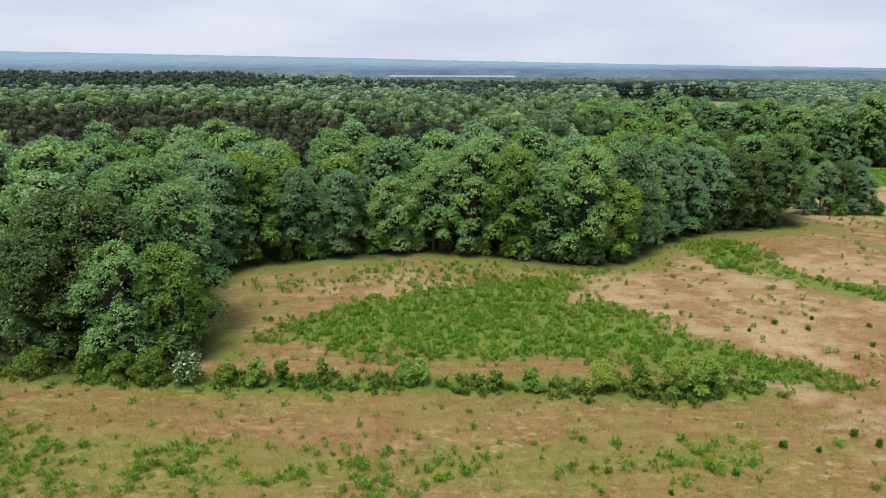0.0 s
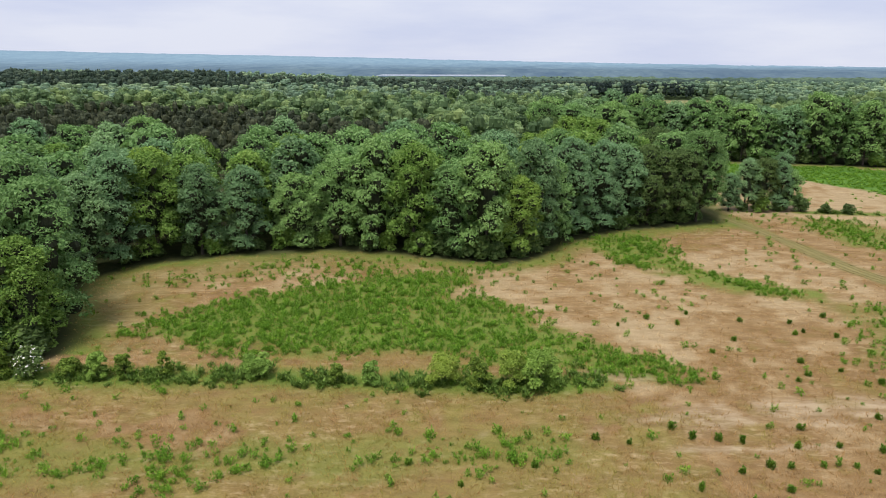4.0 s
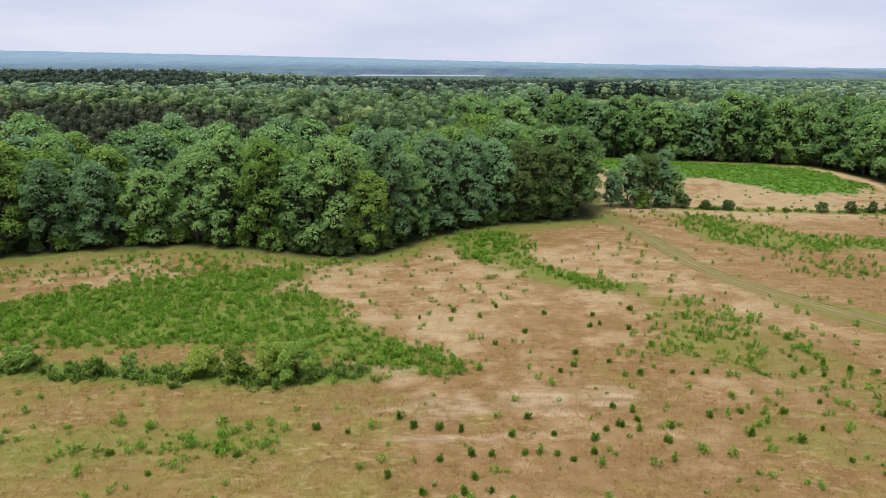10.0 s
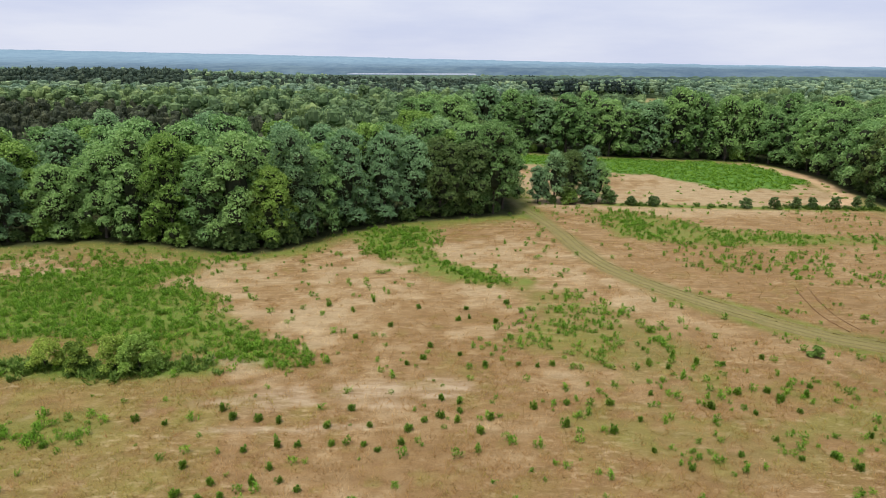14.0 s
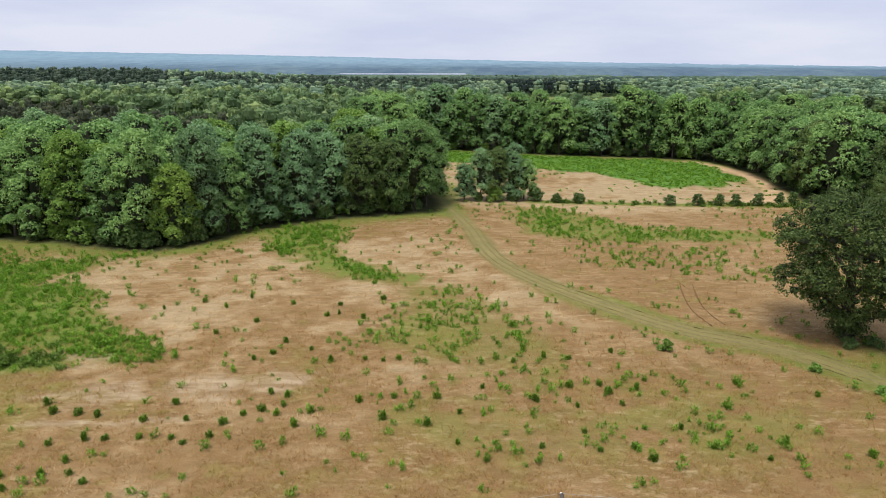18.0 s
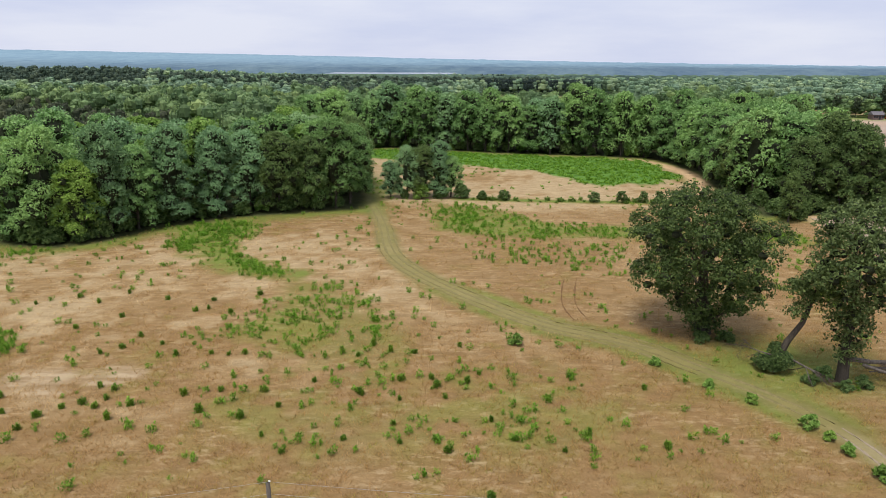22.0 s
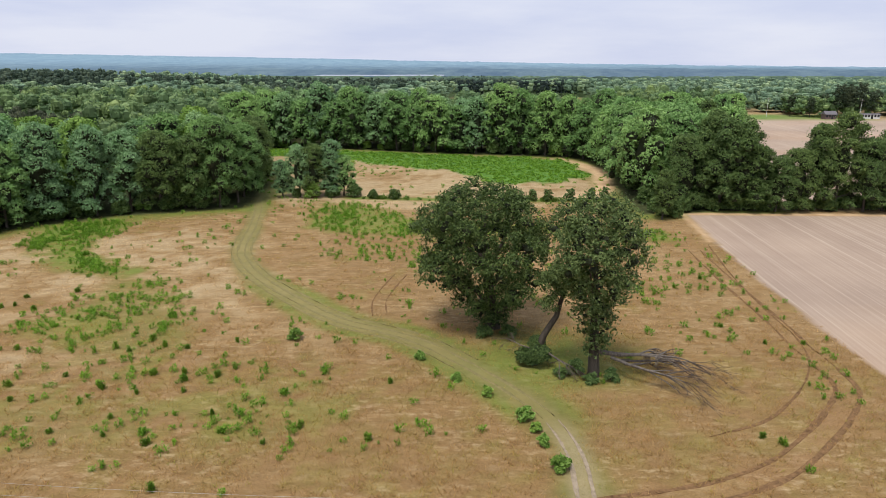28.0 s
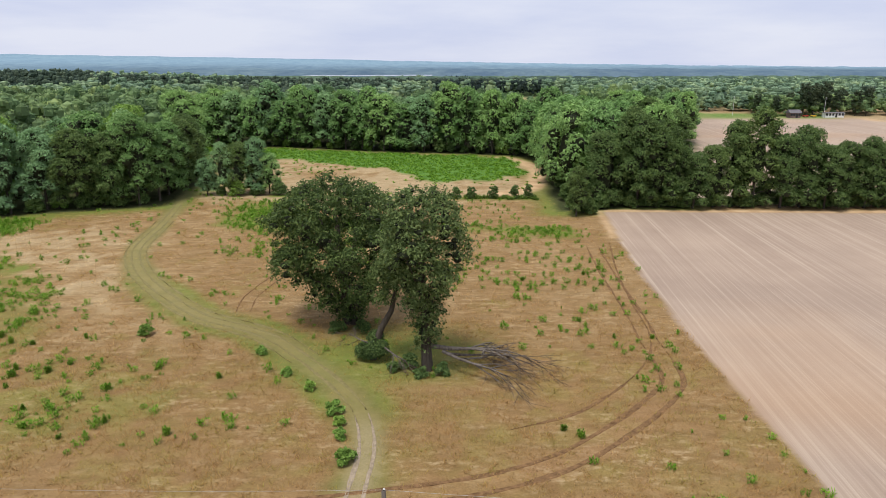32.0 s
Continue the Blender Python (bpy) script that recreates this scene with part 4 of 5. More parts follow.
# a dark plantation behind the far pale field
gx_, gy_ = np.meshgrid(np.arange(116, 208, 5.5), np.arange(551, 605, 6.0))
p = np.stack([gx_.ravel(), gy_.ravel()], -1) + rng3.uniform(-1.6, 1.6, (gx_.size, 2))
wood_stuff("plantation", p, rng3.uniform(12.2, 14.2, len(p)), rng3.uniform(6.5, 8.0, len(p)), 60, 0.07, DARK_STAND, 190, "dark even-aged plantation behind a pale field", 0.25, 4)
gx_, gy_ = np.meshgrid(np.arange(66, 160, 7.0), np.arange(845, 880, 7.0))
p = np.stack([gx_.ravel(), gy_.ravel()], -1) + rng3.uniform(-2, 2, (gx_.size, 2))
wood_stuff("plantation", p, rng3.uniform(17, 19.5, len(p)), rng3.uniform(8, 10, len(p)), 30, 0.09, DARK_STAND, 195, "dark pine stand far off beyond the pale field", 0.25, 4)
p = np.stack([rng3.uniform(66, 98, 26), rng3.uniform(838, 866, 26)], -1)
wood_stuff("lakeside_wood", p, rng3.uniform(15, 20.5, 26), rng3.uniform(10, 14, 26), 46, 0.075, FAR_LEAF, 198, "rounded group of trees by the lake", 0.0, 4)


# ---- the two large trees in the pasture, with their broken limbs ----
def profile_lobes(profile, n, seed, fill=0.68, bend=lambda z: (0, 0), lobe=0.27):
    """Lobes round an upright axis whose reach at each height is given by rows of (height, reach)."""
    rng2 = np.random.default_rng(seed)
    zs, rs = [p[0] for p in profile], [p[1] for p in profile]
    rows = []
    for i in range(n):
        z = zs[0] + (zs[-1] - zs[0]) * ((i + 0.5) / n)
        reach = float(np.interp(z, zs, rs))
        ang = i * 2.399963 + rng2.uniform(-0.6, 0.6)
        r = max(0.7, reach * rng2.uniform(lobe * 0.8, lobe * 1.3))
        d = max(0.0, reach - r) * rng2.uniform(fill, 1.0) * (0.88 + 0.26 * math.sin(3 * ang + seed) * math.sin(1.3 * z + ang))
        bx, by = bend(z)
        rows.append((bx + d * math.cos(ang), by + d * math.sin(ang), z, r, rng2.uniform(0.55, 0.8)))
    return rows


def boughs(points_from, lobes, girth, seed, count):
    rng2 = random.Random(seed)
    pieces = []
    for q in rng2.sample(list(lobes), count):
        z0 = max(1.2, q[2] * rng2.uniform(0.35, 0.6))
        a = Vector((*points_from(z0), z0))
        b = Vector(q[:3])
        m = a.lerp(b, 0.45) + Vector((rng2.uniform(-0.3, 0.3), rng2.uniform(-0.3, 0.3), 0.4))
        pieces.append(tube([a, m, b], [girth, girth * 0.6, girth * 0.18], 6))
    return pieces


def pasture_tree(profile, n, leaves, size, girth, seed, bend, label, x, y, leaf):
    tree = new("pasture_tree")
    lobes = profile_lobes(profile, n, seed, bend=bend, lobe=0.17 if profile[3][1] > 5 else 0.26)
    top = profile[-1][0] * 0.8
    stem = tube([(*bend(z), z) for z in (-0.4, 0.3, top * 0.2, top * 0.45, top * 0.7, top)], [girth * 1.5, girth * 1.1, girth * 0.9, girth * 0.7, girth * 0.45, girth * 0.15], 10)
    v, f = stem
    part("trunk", mesh_of("trunk", v, f, BARK, True), tree)
    for piece in boughs(bend, lobes, girth * 0.34, seed, 12):
        part("limb", mesh_of("limb", *piece, BARK, True), tree)
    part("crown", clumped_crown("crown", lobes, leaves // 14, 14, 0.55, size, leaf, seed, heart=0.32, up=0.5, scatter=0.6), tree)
    return tagged(stand(tree, x, y), label, "tree")


BIG = [(0.4, 1.5), (2.0, 2.3), (3.3, 4.6), (5.2, 7.0), (7.8, 8.4), (10.8, 8.3), (13.4, 6.6), (15.4, 3.4)]
TALL = [(2.4, 0.8), (3.8, 1.6), (5.5, 2.2), (7.2, 2.5), (9.2, 4.2), (12.0, 5.2), (14.5, 4.5), (16.4, 2.3)]
pasture_tree(BIG, 190, 48000, 0.13, 0.75, 71, lambda z: (-0.09 * z, 0), "large dark-leaved spreading tree standing in dry pasture", 110.0, 65.3, PASTURE_LEAF)
pasture_tree(TALL, 125, 19000, 0.125, 0.5, 83, lambda z: (-0.04 * z, 0), "tall storm-damaged tree with thin crown beside fallen limbs", 118.5, 54.2, OLIVE_LEAF)

# a leaning, broken stem with an ivy heap at its foot
leaner = new("leaning_tree")
stem_way = [(0, 0, -0.2), (0.3, -0.1, 1.5), (0.9, -0.2, 3.2), (1.9, -0.3, 5.0), (2.3, -0.4, 6.8), (2.6, -0.5, 8.6)]
part("trunk", mesh_of("trunk", *tube(stem_way, [0.42, 0.36, 0.3, 0.25, 0.18, 0.06], 8), BARK, True), leaner)
leaf_heap = [(1.2, -0.3, 6.2, 0.8, 0.9), (2.4, -0.4, 7.2, 1.1, 0.8), (3.2, -0.2, 8.3, 1.4, 0.75), (2.2, -1.0, 9.2, 1.3, 0.75), (1.0, 0.2, 8.2, 1.0, 0.7), (3.6, -0.6, 9.8, 1.1, 0.8)]
part("crown", clumped_crown("crown", leaf_heap, 330, 14, 0.5, 0.125, OLIVE_LEAF, 90, heart=0.3), leaner)
ivy = [(-0.2, 0.1, 0.7, 1.2, 0.8), (0.5, -0.4, 1.2, 1.1, 0.9), (-0.7, -0.2, 0.9, 0.9, 0.9), (0.3, 0.3, 2.0, 0.8, 1.0)]
part("ivy", crown_mesh("ivy", ivy, 3000, 0.12, PASTURE_LEAF, 91, heart=0.7), leaner, "dense dark ivy round the stem")
tagged(stand(leaner, 113.3, 56.4), "leaning broken tree stem wrapped in dark ivy", "tree")


def branching(start, way, length, radius, depth, rng2, rows):
    """Forked dead wood: tubes along a wandering way."""
    p, d = Vector(start), Vector(way).normalized()
    pts, radii = [p.copy()], [radius]
    n = 4
    for k in range(n):
        d = (d + Vector((rng2.uniform(-0.22, 0.22), rng2.uniform(-0.22, 0.22), rng2.uniform(-0.12, 0.12)))).normalized()
        p = p + d * length / n
        p.z = max(0.12, p.z)
        pts.append(p.copy())
        radii.append(radius * (1 - 0.7 * (k + 1) / n))
        if depth > 0 and k >= 1:
            for _ in range(3 if depth > 1 else 3):
                side = (d + Vector((rng2.uniform(-0.9, 0.9), rng2.uniform(-0.9, 0.9), rng2.uniform(-0.40, 0.05)))).normalized()
                branching(p, side, length * rng2.uniform(0.32, 0.55), radii[-1] * 0.7, depth - 1, rng2, rows)
    rows.append((pts, radii))


def fallen_limb(name, x, y, starts, label, seed, twig_r=0.012):
    limb = new(name)
    rng2 = random.Random(seed)
    for start, way, length, radius in starts:
        rows = []
        branching(start, way, length, radius, 2, rng2, rows)
        for p, q in rows:
            if q[0] > 0.05:
                part("branch", mesh_of("branch", *tube(p, [max(r, twig_r) for r in q], 6), DEAD, True), limb)
        thin = [tube(p, [max(r, twig_r) for r in q], 3) for p, q in rows if q[0] <= 0.05]
        if thin:
            tagged(part("twig_tangle", mesh_of("twig_tangle", *joined(thin), TWIGS, True), limb, "tangle of fine grey twigs"), kind="stuff")
    limb.location = (x, y, ground_z(x, y))
    return tagged(limb, label, "fallen branch")


fallen_limb("fallen_branch", 118.5, 54.2, [((0.3, 0.0, 2.3), (1.0, -0.30, -0.16), 7.0, 0.26), ((1.4, -0.3, 1.9), (1.0, -0.60, -0.22), 6.4, 0.18), ((1.8, -0.2, 1.6), (1.0, 0.12, -0.10), 7.0, 0.15), ((3.6, 0.6, 0.7), (1.0, 0.25, 0.0), 3.6, 0.09), ((3.0, 0.9, 0.6), (1.0, 0.4, 0.0), 3.2, 0.08)], "large grey fallen limb torn from the tall tree", 5)
fallen_limb("fallen_branch", 113.4, 56.2, [((0.4, -0.2, 1.9), (0.85, -0.5, -0.32), 4.2, 0.12), ((-0.2, 0.0, 1.6), (-0.85, 0.5, 0.12), 2.6, 0.08)], "pale broken branch hanging from the leaning stem", 9)


# ---- shrubs ----
def make_shrub(name, height, width, leaves, size, material, seed, lobes_n=12, column=False, heart=0.5):
    """A bush: short stems and a heap of leaves down to the ground."""
    shrub = new(name)
    rng2 = np.random.default_rng(seed)
    rows = []
    for i in range(lobes_n):
        z = height * (0.12 + 0.72 * (i + 0.5) / lobes_n)
        reach = width / 2 * (1 - (0.25 if column else 0.55) * (z / height) ** 2)
        ang = i * 2.399963 + rng2.uniform(-0.5, 0.5)
        r = width / 2 * rng2.uniform(0.26, 0.46)
        d = max(0, reach - r * 0.8) * rng2.uniform(0.6, 1.0)
        rows.append((d * math.cos(ang), d * math.sin(ang), z, r, 0.85))
    pieces = [tube([(0, 0, -0.2), (q[0] * 0.4, q[1] * 0.4, q[2] * 0.5), q[:3]], [0.05, 0.035, 0.012], 5) for q in rows[::3]]
    part("stems", mesh_of("stems", *joined(pieces), BARK, True), shrub)
    part("foliage", crown_mesh("foliage", rows, leaves, size, material, seed, heart=heart, scatter=0.7), shrub)
    return shrub, rows


def shrub_at(x, y, height, width, material, label, seed, leaves=700, size=0.16, **how):
    shrub, rows = make_shrub("shrub", height, width, leaves, size, material, seed, **how)
    tagged(stand(shrub, x, y, seed * 1.7), label, "shrub", "shrubs of the hedge line")
    return shrub, rows


HEDGE_SHRUBS = ((-42.5, 58.2, 2.6, 4.0, 0), (-36.5, 58.0, 2.9, 3.4, 0), (-33.0, 57.6, 3.0, 3.6, 0), (-30.0, 57.2, 3.3, 4.2, 0), (-22.5, 57.0, 1.9, 3.0, 0), (-19.2, 56.6, 3.2, 2.4, 1), (-16.8, 56.8, 3.0, 2.0, 0), (-12.9, 57.0, 3.1, 1.3, 0), (-4.2, 57.8, 2.6, 3.8, 1), (3.8, 57.1, 2.2, 1.9, 0), (7.2, 56.9, 2.6, 2.2, 1), (14.2, 57.2, 3.0, 4.0, 2), (17.5, 56.4, 3.5, 2.9, 0), (20.7, 57.0, 4.0, 3.7, 2), (23.4, 56.5, 4.3, 4.4, 1))
SHRUB_KINDS = ((HEDGE_LEAF, "dark green leafy shrub in the overgrown hedge"), (FRESH_LEAF, "bright green bushy shrub in the overgrown hedge"), (LIME_LEAF, "feathery yellow-green shrub in the overgrown hedge"))
for i, (x, y, h, w, kind) in enumerate(HEDGE_SHRUBS):
    mat, label = SHRUB_KINDS[kind]
    shrub_at(x, y, h, w, mat, label, 300 + i, leaves=int(700 + 190 * h * w), size=0.12 if kind < 2 else 0.09, column=w < 1.6)
elder, rows = shrub_at(-26.0, 57.0, 3.2, 3.8, DEEP_LEAF, "dark elder bush covered with white blossom heads", 330, leaves=900)
bv, bf = lobe_leaves(rows, 150, 0.10, np.random.default_rng(331), up=1.2, scatter=0.3, slim=0.9, shape=leaf_quads)
part("blossom", mesh_of("blossom", bv + np.array([0, 0, 0.06]), bf, BLOSSOM), elder, "flat white blossom heads")
for i, (x, y, h, w) in enumerate(((89.6, 134.0, 1.9, 2.6), (94.2, 133.6, 1.9, 3.2), (112.5, 132.3, 2.4, 2.8), (117.9, 131.8, 2.6, 3.0), (122.4, 131.8, 2.4, 2.6), (125.6, 131.7, 2.7, 2.6), (130.2, 131.7, 2.8, 2.8), (134.4, 131.6, 3.0, 2.2), (137.2, 131.9, 3.2, 2.4))):
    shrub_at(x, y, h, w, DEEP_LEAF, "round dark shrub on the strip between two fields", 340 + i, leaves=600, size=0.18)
for i, (x, y, h, w) in enumerate(((89.8, 61.6, 1.3, 1.9), (111.3, 46.2, 1.3, 1.7), (112.3, 42.6, 1.0, 1.2), (112.0, 44.4, 0.9, 1.0), (108.6, 50.2, 0.9, 1.2), (106.0, 53.0, 0.8, 1.1), (102.6, 57.4, 0.8, 1.3), (113.2, 39.6, 1.1, 1.7), (116.9, 54.4, 1.6, 2.0), (119.8, 53.2, 1.1, 2.0), (111.5, 63.2, 0.8, 2.6), (115.6, 54.0, 0.9, 1.8), (117.9, 52.7, 1.0, 1.6), (112.4, 57.2, 1.2, 2.0), (109.0, 63.0, 0.9, 2.4))):
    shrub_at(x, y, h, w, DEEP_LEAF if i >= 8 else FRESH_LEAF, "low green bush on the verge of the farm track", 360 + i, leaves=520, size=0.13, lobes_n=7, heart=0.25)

# undergrowth along the foot of the woods
UNDER = []
for i in range(5):
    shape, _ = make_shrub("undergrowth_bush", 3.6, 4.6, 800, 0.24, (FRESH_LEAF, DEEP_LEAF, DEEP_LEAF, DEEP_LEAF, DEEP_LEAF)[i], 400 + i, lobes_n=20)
    UNDER.append(shape)
fresh = set()
rim = [(-27, 60), (-29.5, 70), (-35, 78), (-37.2, 86), (-32.5, 93.6), (-22, 98.2), (-8, 102.2), (5, 101.2), (11, 99.0), (16.5, 97.2), (23, 96.8), (27.5, 99.6), (32.5, 108.8), (43, 116.8), (54, 120.8), (63.5, 124.8)]
rim_back = [(36, 217.5), (66, 216.5), (98, 206.5), (124, 200.5), (143, 195), (147, 184), (148.5, 171), (144.5, 146), (142.5, 122), (146, 115.5), (153, 121.4), (170, 121.6), (200, 121.0), (236, 120.4)]
for line, step in ((rim, 3.6), (rim_back, 4.6), ([(73, 132.4), (86.5, 133.8)], 2.6), ([(152, 122.2), (236, 121.4)], 3.0)):
    for x, y in along(line, step, 2.2, 1.0):
        i = rng.choice((1, 4)) if x > 144 and y < 130 else rng.randrange(5)
        s = rng.uniform(0.55, 1.15)
        if i in fresh:
            ob = copy_at(UNDER[i], x, y, rng.uniform(0, 6.28), s)
        else:
            fresh.add(i)
            ob = stand(UNDER[i], x, y, rng.uniform(0, 6.28), s)
        tagged(ob, "leafy undergrowth bush at the foot of the wood", "bush", "undergrowth of the wood")


# ---- wheel ruts worn into the track and the turning circle ----
def rut_soil(name, dark, light):
    k = Nodes(name)
    grain = k.noise(2.2, 5, 0.7)
    k.surface(k.ramp(grain, (0.32, dark), (0.68, light)), 0.95, k.bump(grain, 0.5, 0.08), spec=0.1)
    return k.mat


RUT_CLAY = rut_soil("rut_clay", (0.09, 0.05, 0.024), (0.25, 0.145, 0.068))
RUT_SAND = rut_soil("rut_sand", (0.21, 0.165, 0.11), (0.38, 0.305, 0.22))
RUT_TURF = rut_soil("rut_turf", (0.15, 0.135, 0.052), (0.255, 0.208, 0.092))


def wheel_rut(line, side, width, material, label, seed, y0=-1e9, y1=1e9, ragged=0.3):
    """A worn strip beside a way: a shallow trough with crumbled rims."""
    rng2 = np.random.default_rng(seed)
    pts = [p for p in curve_through(line[::3], 0.5) if y0 < p[1] < y1]
    a = np.array(pts)
    d = np.gradient(a, axis=0)
    n = np.stack([-d[:, 1], d[:, 0]], -1) / np.linalg.norm(d, axis=1, keepdims=True)
    mid = a + n * side
    w = width * (1 + ragged * (value_noise(np.arange(len(a)) / 3.0, np.zeros(len(a)), seed) * 2 - 1)) * np.minimum(1, np.minimum(np.arange(len(a)), np.arange(len(a))[::-1]) / 8 + 0.05)
    rows = []
    for off, up in ((-0.62, -0.02), (-0.45, 0.055), (-0.2, 0.025), (0.2, 0.025), (0.45, 0.055), (0.62, -0.02)):
        p = mid + n * (off * w)[:, None] + rng2.normal(size=mid.shape) * 0.02
        rows.append(np.stack([p[:, 0], p[:, 1], ground_zs(p[:, 0], p[:, 1]) + up], -1))
    v = np.stack(rows, 1).reshape(-1, 3)
    k = np.arange(len(v)).reshape(len(a), 6)
    f = np.stack([k[:-1, :-1], k[:-1, 1:], k[1:, 1:], k[1:, :-1]], -1).reshape(-1, 4)
    return tagged(new("wheel_rut", mesh_of("wheel_rut", v, f, material, True)), label, "wheel rut", kind="structure")


for side in (-0.55, 0.55):
    wheel_rut(TRACK, side, 0.27, RUT_SAND, "pale bare wheel rut in the farm track", 21 + int(side > 0), 31, 46.5)
    wheel_rut(TRACK, side, 0.26, RUT_TURF, "faint worn wheel rut along the grassy track", 23 + int(side > 0), 46.5, 128, 0.7)
for side in (-1.4, 1.45):
    wheel_rut(TRACK, side, 0.2, RUT_TURF, "faint worn wheel rut along the grassy track", 41 + int(side > 0), 56, 112, 0.9)
for side in (-0.9, 0.9):
    wheel_rut(ARC, side, 0.38, RUT_CLAY, "reddish wheel rut curving through dry grass", 25 + int(side > 0), 33, 58)
    wheel_rut(ARC, side, 0.24, RUT_CLAY, "thin wheel rut beside the ploughed field", 27 + int(side > 0), 58, 96, 0.8)
SECOND = curve_through([(146, 100), (143.2, 84), (141.8, 72), (141.0, 62), (139.0, 56), (135, 50.5), (130, 46), (124, 43.5)])
wheel_rut(SECOND, 0, 0.16, RUT_CLAY, "thin wheel rut beside the ploughed field", 29, 40, 99, 0.8)
THIRD = curve_through([(99, 83), (97.5, 76), (97.2, 70), (98.8, 65.5)])
for side in (-0.8, 0.8):
    wheel_rut(THIRD, side, 0.13, RUT_CLAY, "faint tyre mark in dry grass by the track", 31 + int(side > 0), 64, 84, 0.9)


# ---- weeds and grass ----
def weed_shape(seed, n, height=0.95, spread_=0.7, size=0.3):
    """An upright feathery clump: narrow leaves that climb several stems."""
    rng2 = np.random.default_rng(seed)
    stems = rng2.integers(5, 9)
    base = rng2.uniform(-1, 1, size=(stems, 2)) * spread_ * 0.32
    pick = rng2.integers(0, stems, n)
    h = rng2.uniform(0.0, 0.85, n)
    tall_ = height * rng2.uniform(0.65, 1.0, stems)[pick]
    a = rng2.uniform(0, 6.28, n)
    out_ = spread_ * 0.30 * np.sqrt(np.clip(1.05 - h, 0.2, 1)) * rng2.uniform(0.2, 1.0, n)
    p_ = np.stack([base[pick, 0] * (1 + 0.3 * h) + out_ * np.cos(a), base[pick, 1] * (1 + 0.3 * h) + out_ * np.sin(a), h * tall_], -1)
    up_ = np.stack([np.cos(a) * 0.5, np.sin(a) * 0.5, np.full(n, 0.75)], -1) + rng2.normal(size=(n, 3)) * 0.3
    across = np.stack([-np.sin(a), np.cos(a), np.zeros(n)], -1) * (size * 0.3 * rng2.uniform(0.7, 1.3, n))[:, None]
    tip = p_ + up_ * (size * rng2.uniform(0.6, 1.2, n))[:, None]
    return np.stack([p_ - across, p_ + across, tip], 1).reshape(-1, 3), np.arange(n * 3).reshape(n, 3)


WEEDS_WEST = [(11.9, 43.7), (15.9, 41.3), (20.1, 44.2), (21.6, 43.9), (27.0, 47.8), (29.7, 47.4), (33.5, 41.6), (33.7, 49.8), (34.1, 38.3), (34.1, 72.2), (35.0, 48.3), (35.8, 37.9), (36.0, 39.7), (37.0, 48.2), (37.2, 38.2), (37.3, 43.8), (38.1, 74.6), (38.8, 47.8), (39.1, 39.8), (39.6, 44.5), (39.7, 41.6), (40.8, 40.0), (41.2, 44.5), (41.3, 72.8), (42.4, 39.1), (42.6, 65.2), (42.9, 47.1), (43.3, 76.3), (43.7, 44.7), (44.6, 49.9)]
WEEDS_MIDDLE = [(46.1, 68.4), (46.2, 44.7), (46.4, 47.4), (47.4, 44.0), (48.5, 58.8), (48.9, 74.1), (49.0, 45.0), (49.5, 46.9), (50.1, 60.1), (50.6, 63.0), (50.7, 48.2), (52.0, 52.0), (52.1, 49.1), (53.5, 48.3), (53.7, 51.3), (53.7, 61.0), (53.7, 70.5), (53.8, 49.8), (54.6, 73.8), (55.0, 71.0), (55.3, 46.8), (56.1, 58.5), (56.2, 48.9), (58.0, 69.7), (59.5, 58.9), (59.5, 75.8), (59.9, 50.7), (61.4, 58.7), (62.2, 47.9), (62.7, 59.1), (63.0, 51.5)]
WEEDS_EAST = [(66.0, 47.2), (66.7, 51.6), (68.4, 44.4), (68.7, 48.9), (70.7, 42.1), (70.8, 53.4), (72.4, 59.4), (72.8, 63.0), (74.0, 58.9), (74.9, 43.9), (75.3, 61.4), (75.4, 51.0), (77.0, 59.9), (78.4, 46.1), (78.5, 53.6), (78.7, 50.2), (79.1, 43.5), (79.4, 59.4), (81.3, 54.0), (81.8, 52.5), (81.9, 44.0), (82.6, 50.5), (82.9, 42.4), (84.0, 60.9), (84.6, 53.4), (85.6, 37.0), (85.7, 54.8), (86.4, 46.8), (88.0, 44.2), (91.3, 50.3), (91.6, 42.7), (93.7, 44.8), (93.9, 54.7), (99.3, 43.0), (100.1, 52.3), (129.1, 43.8), (129.9, 79.5), (130.2, 42.9), (134.5, 65.4), (137.2, 60.9), (138.3, 81.9), (140.9, 61.0)]
WEED_MESHES = [mesh_of("weed", *weed_shape(500 + i, 340, 0.85, 0.8, 0.17), WEED_THING_LEAF) for i in range(7)]
for x, y in WEEDS_WEST + WEEDS_MIDDLE + WEEDS_EAST:
    weed = new("weed", WEED_MESHES[rng.randrange(7)])
    s = rng.uniform(0.6, 1.0)
    weed.matrix_world = Matrix.LocRotScale((x, y, ground_z(x, y) - 0.03), Euler((0, 0, rng.uniform(0, 6.28))), (s, s, s * rng.uniform(0.85, 1.15)))
    tagged(weed, "upright green weed clump standing in dry grass", "weed", "weeds of the pasture")


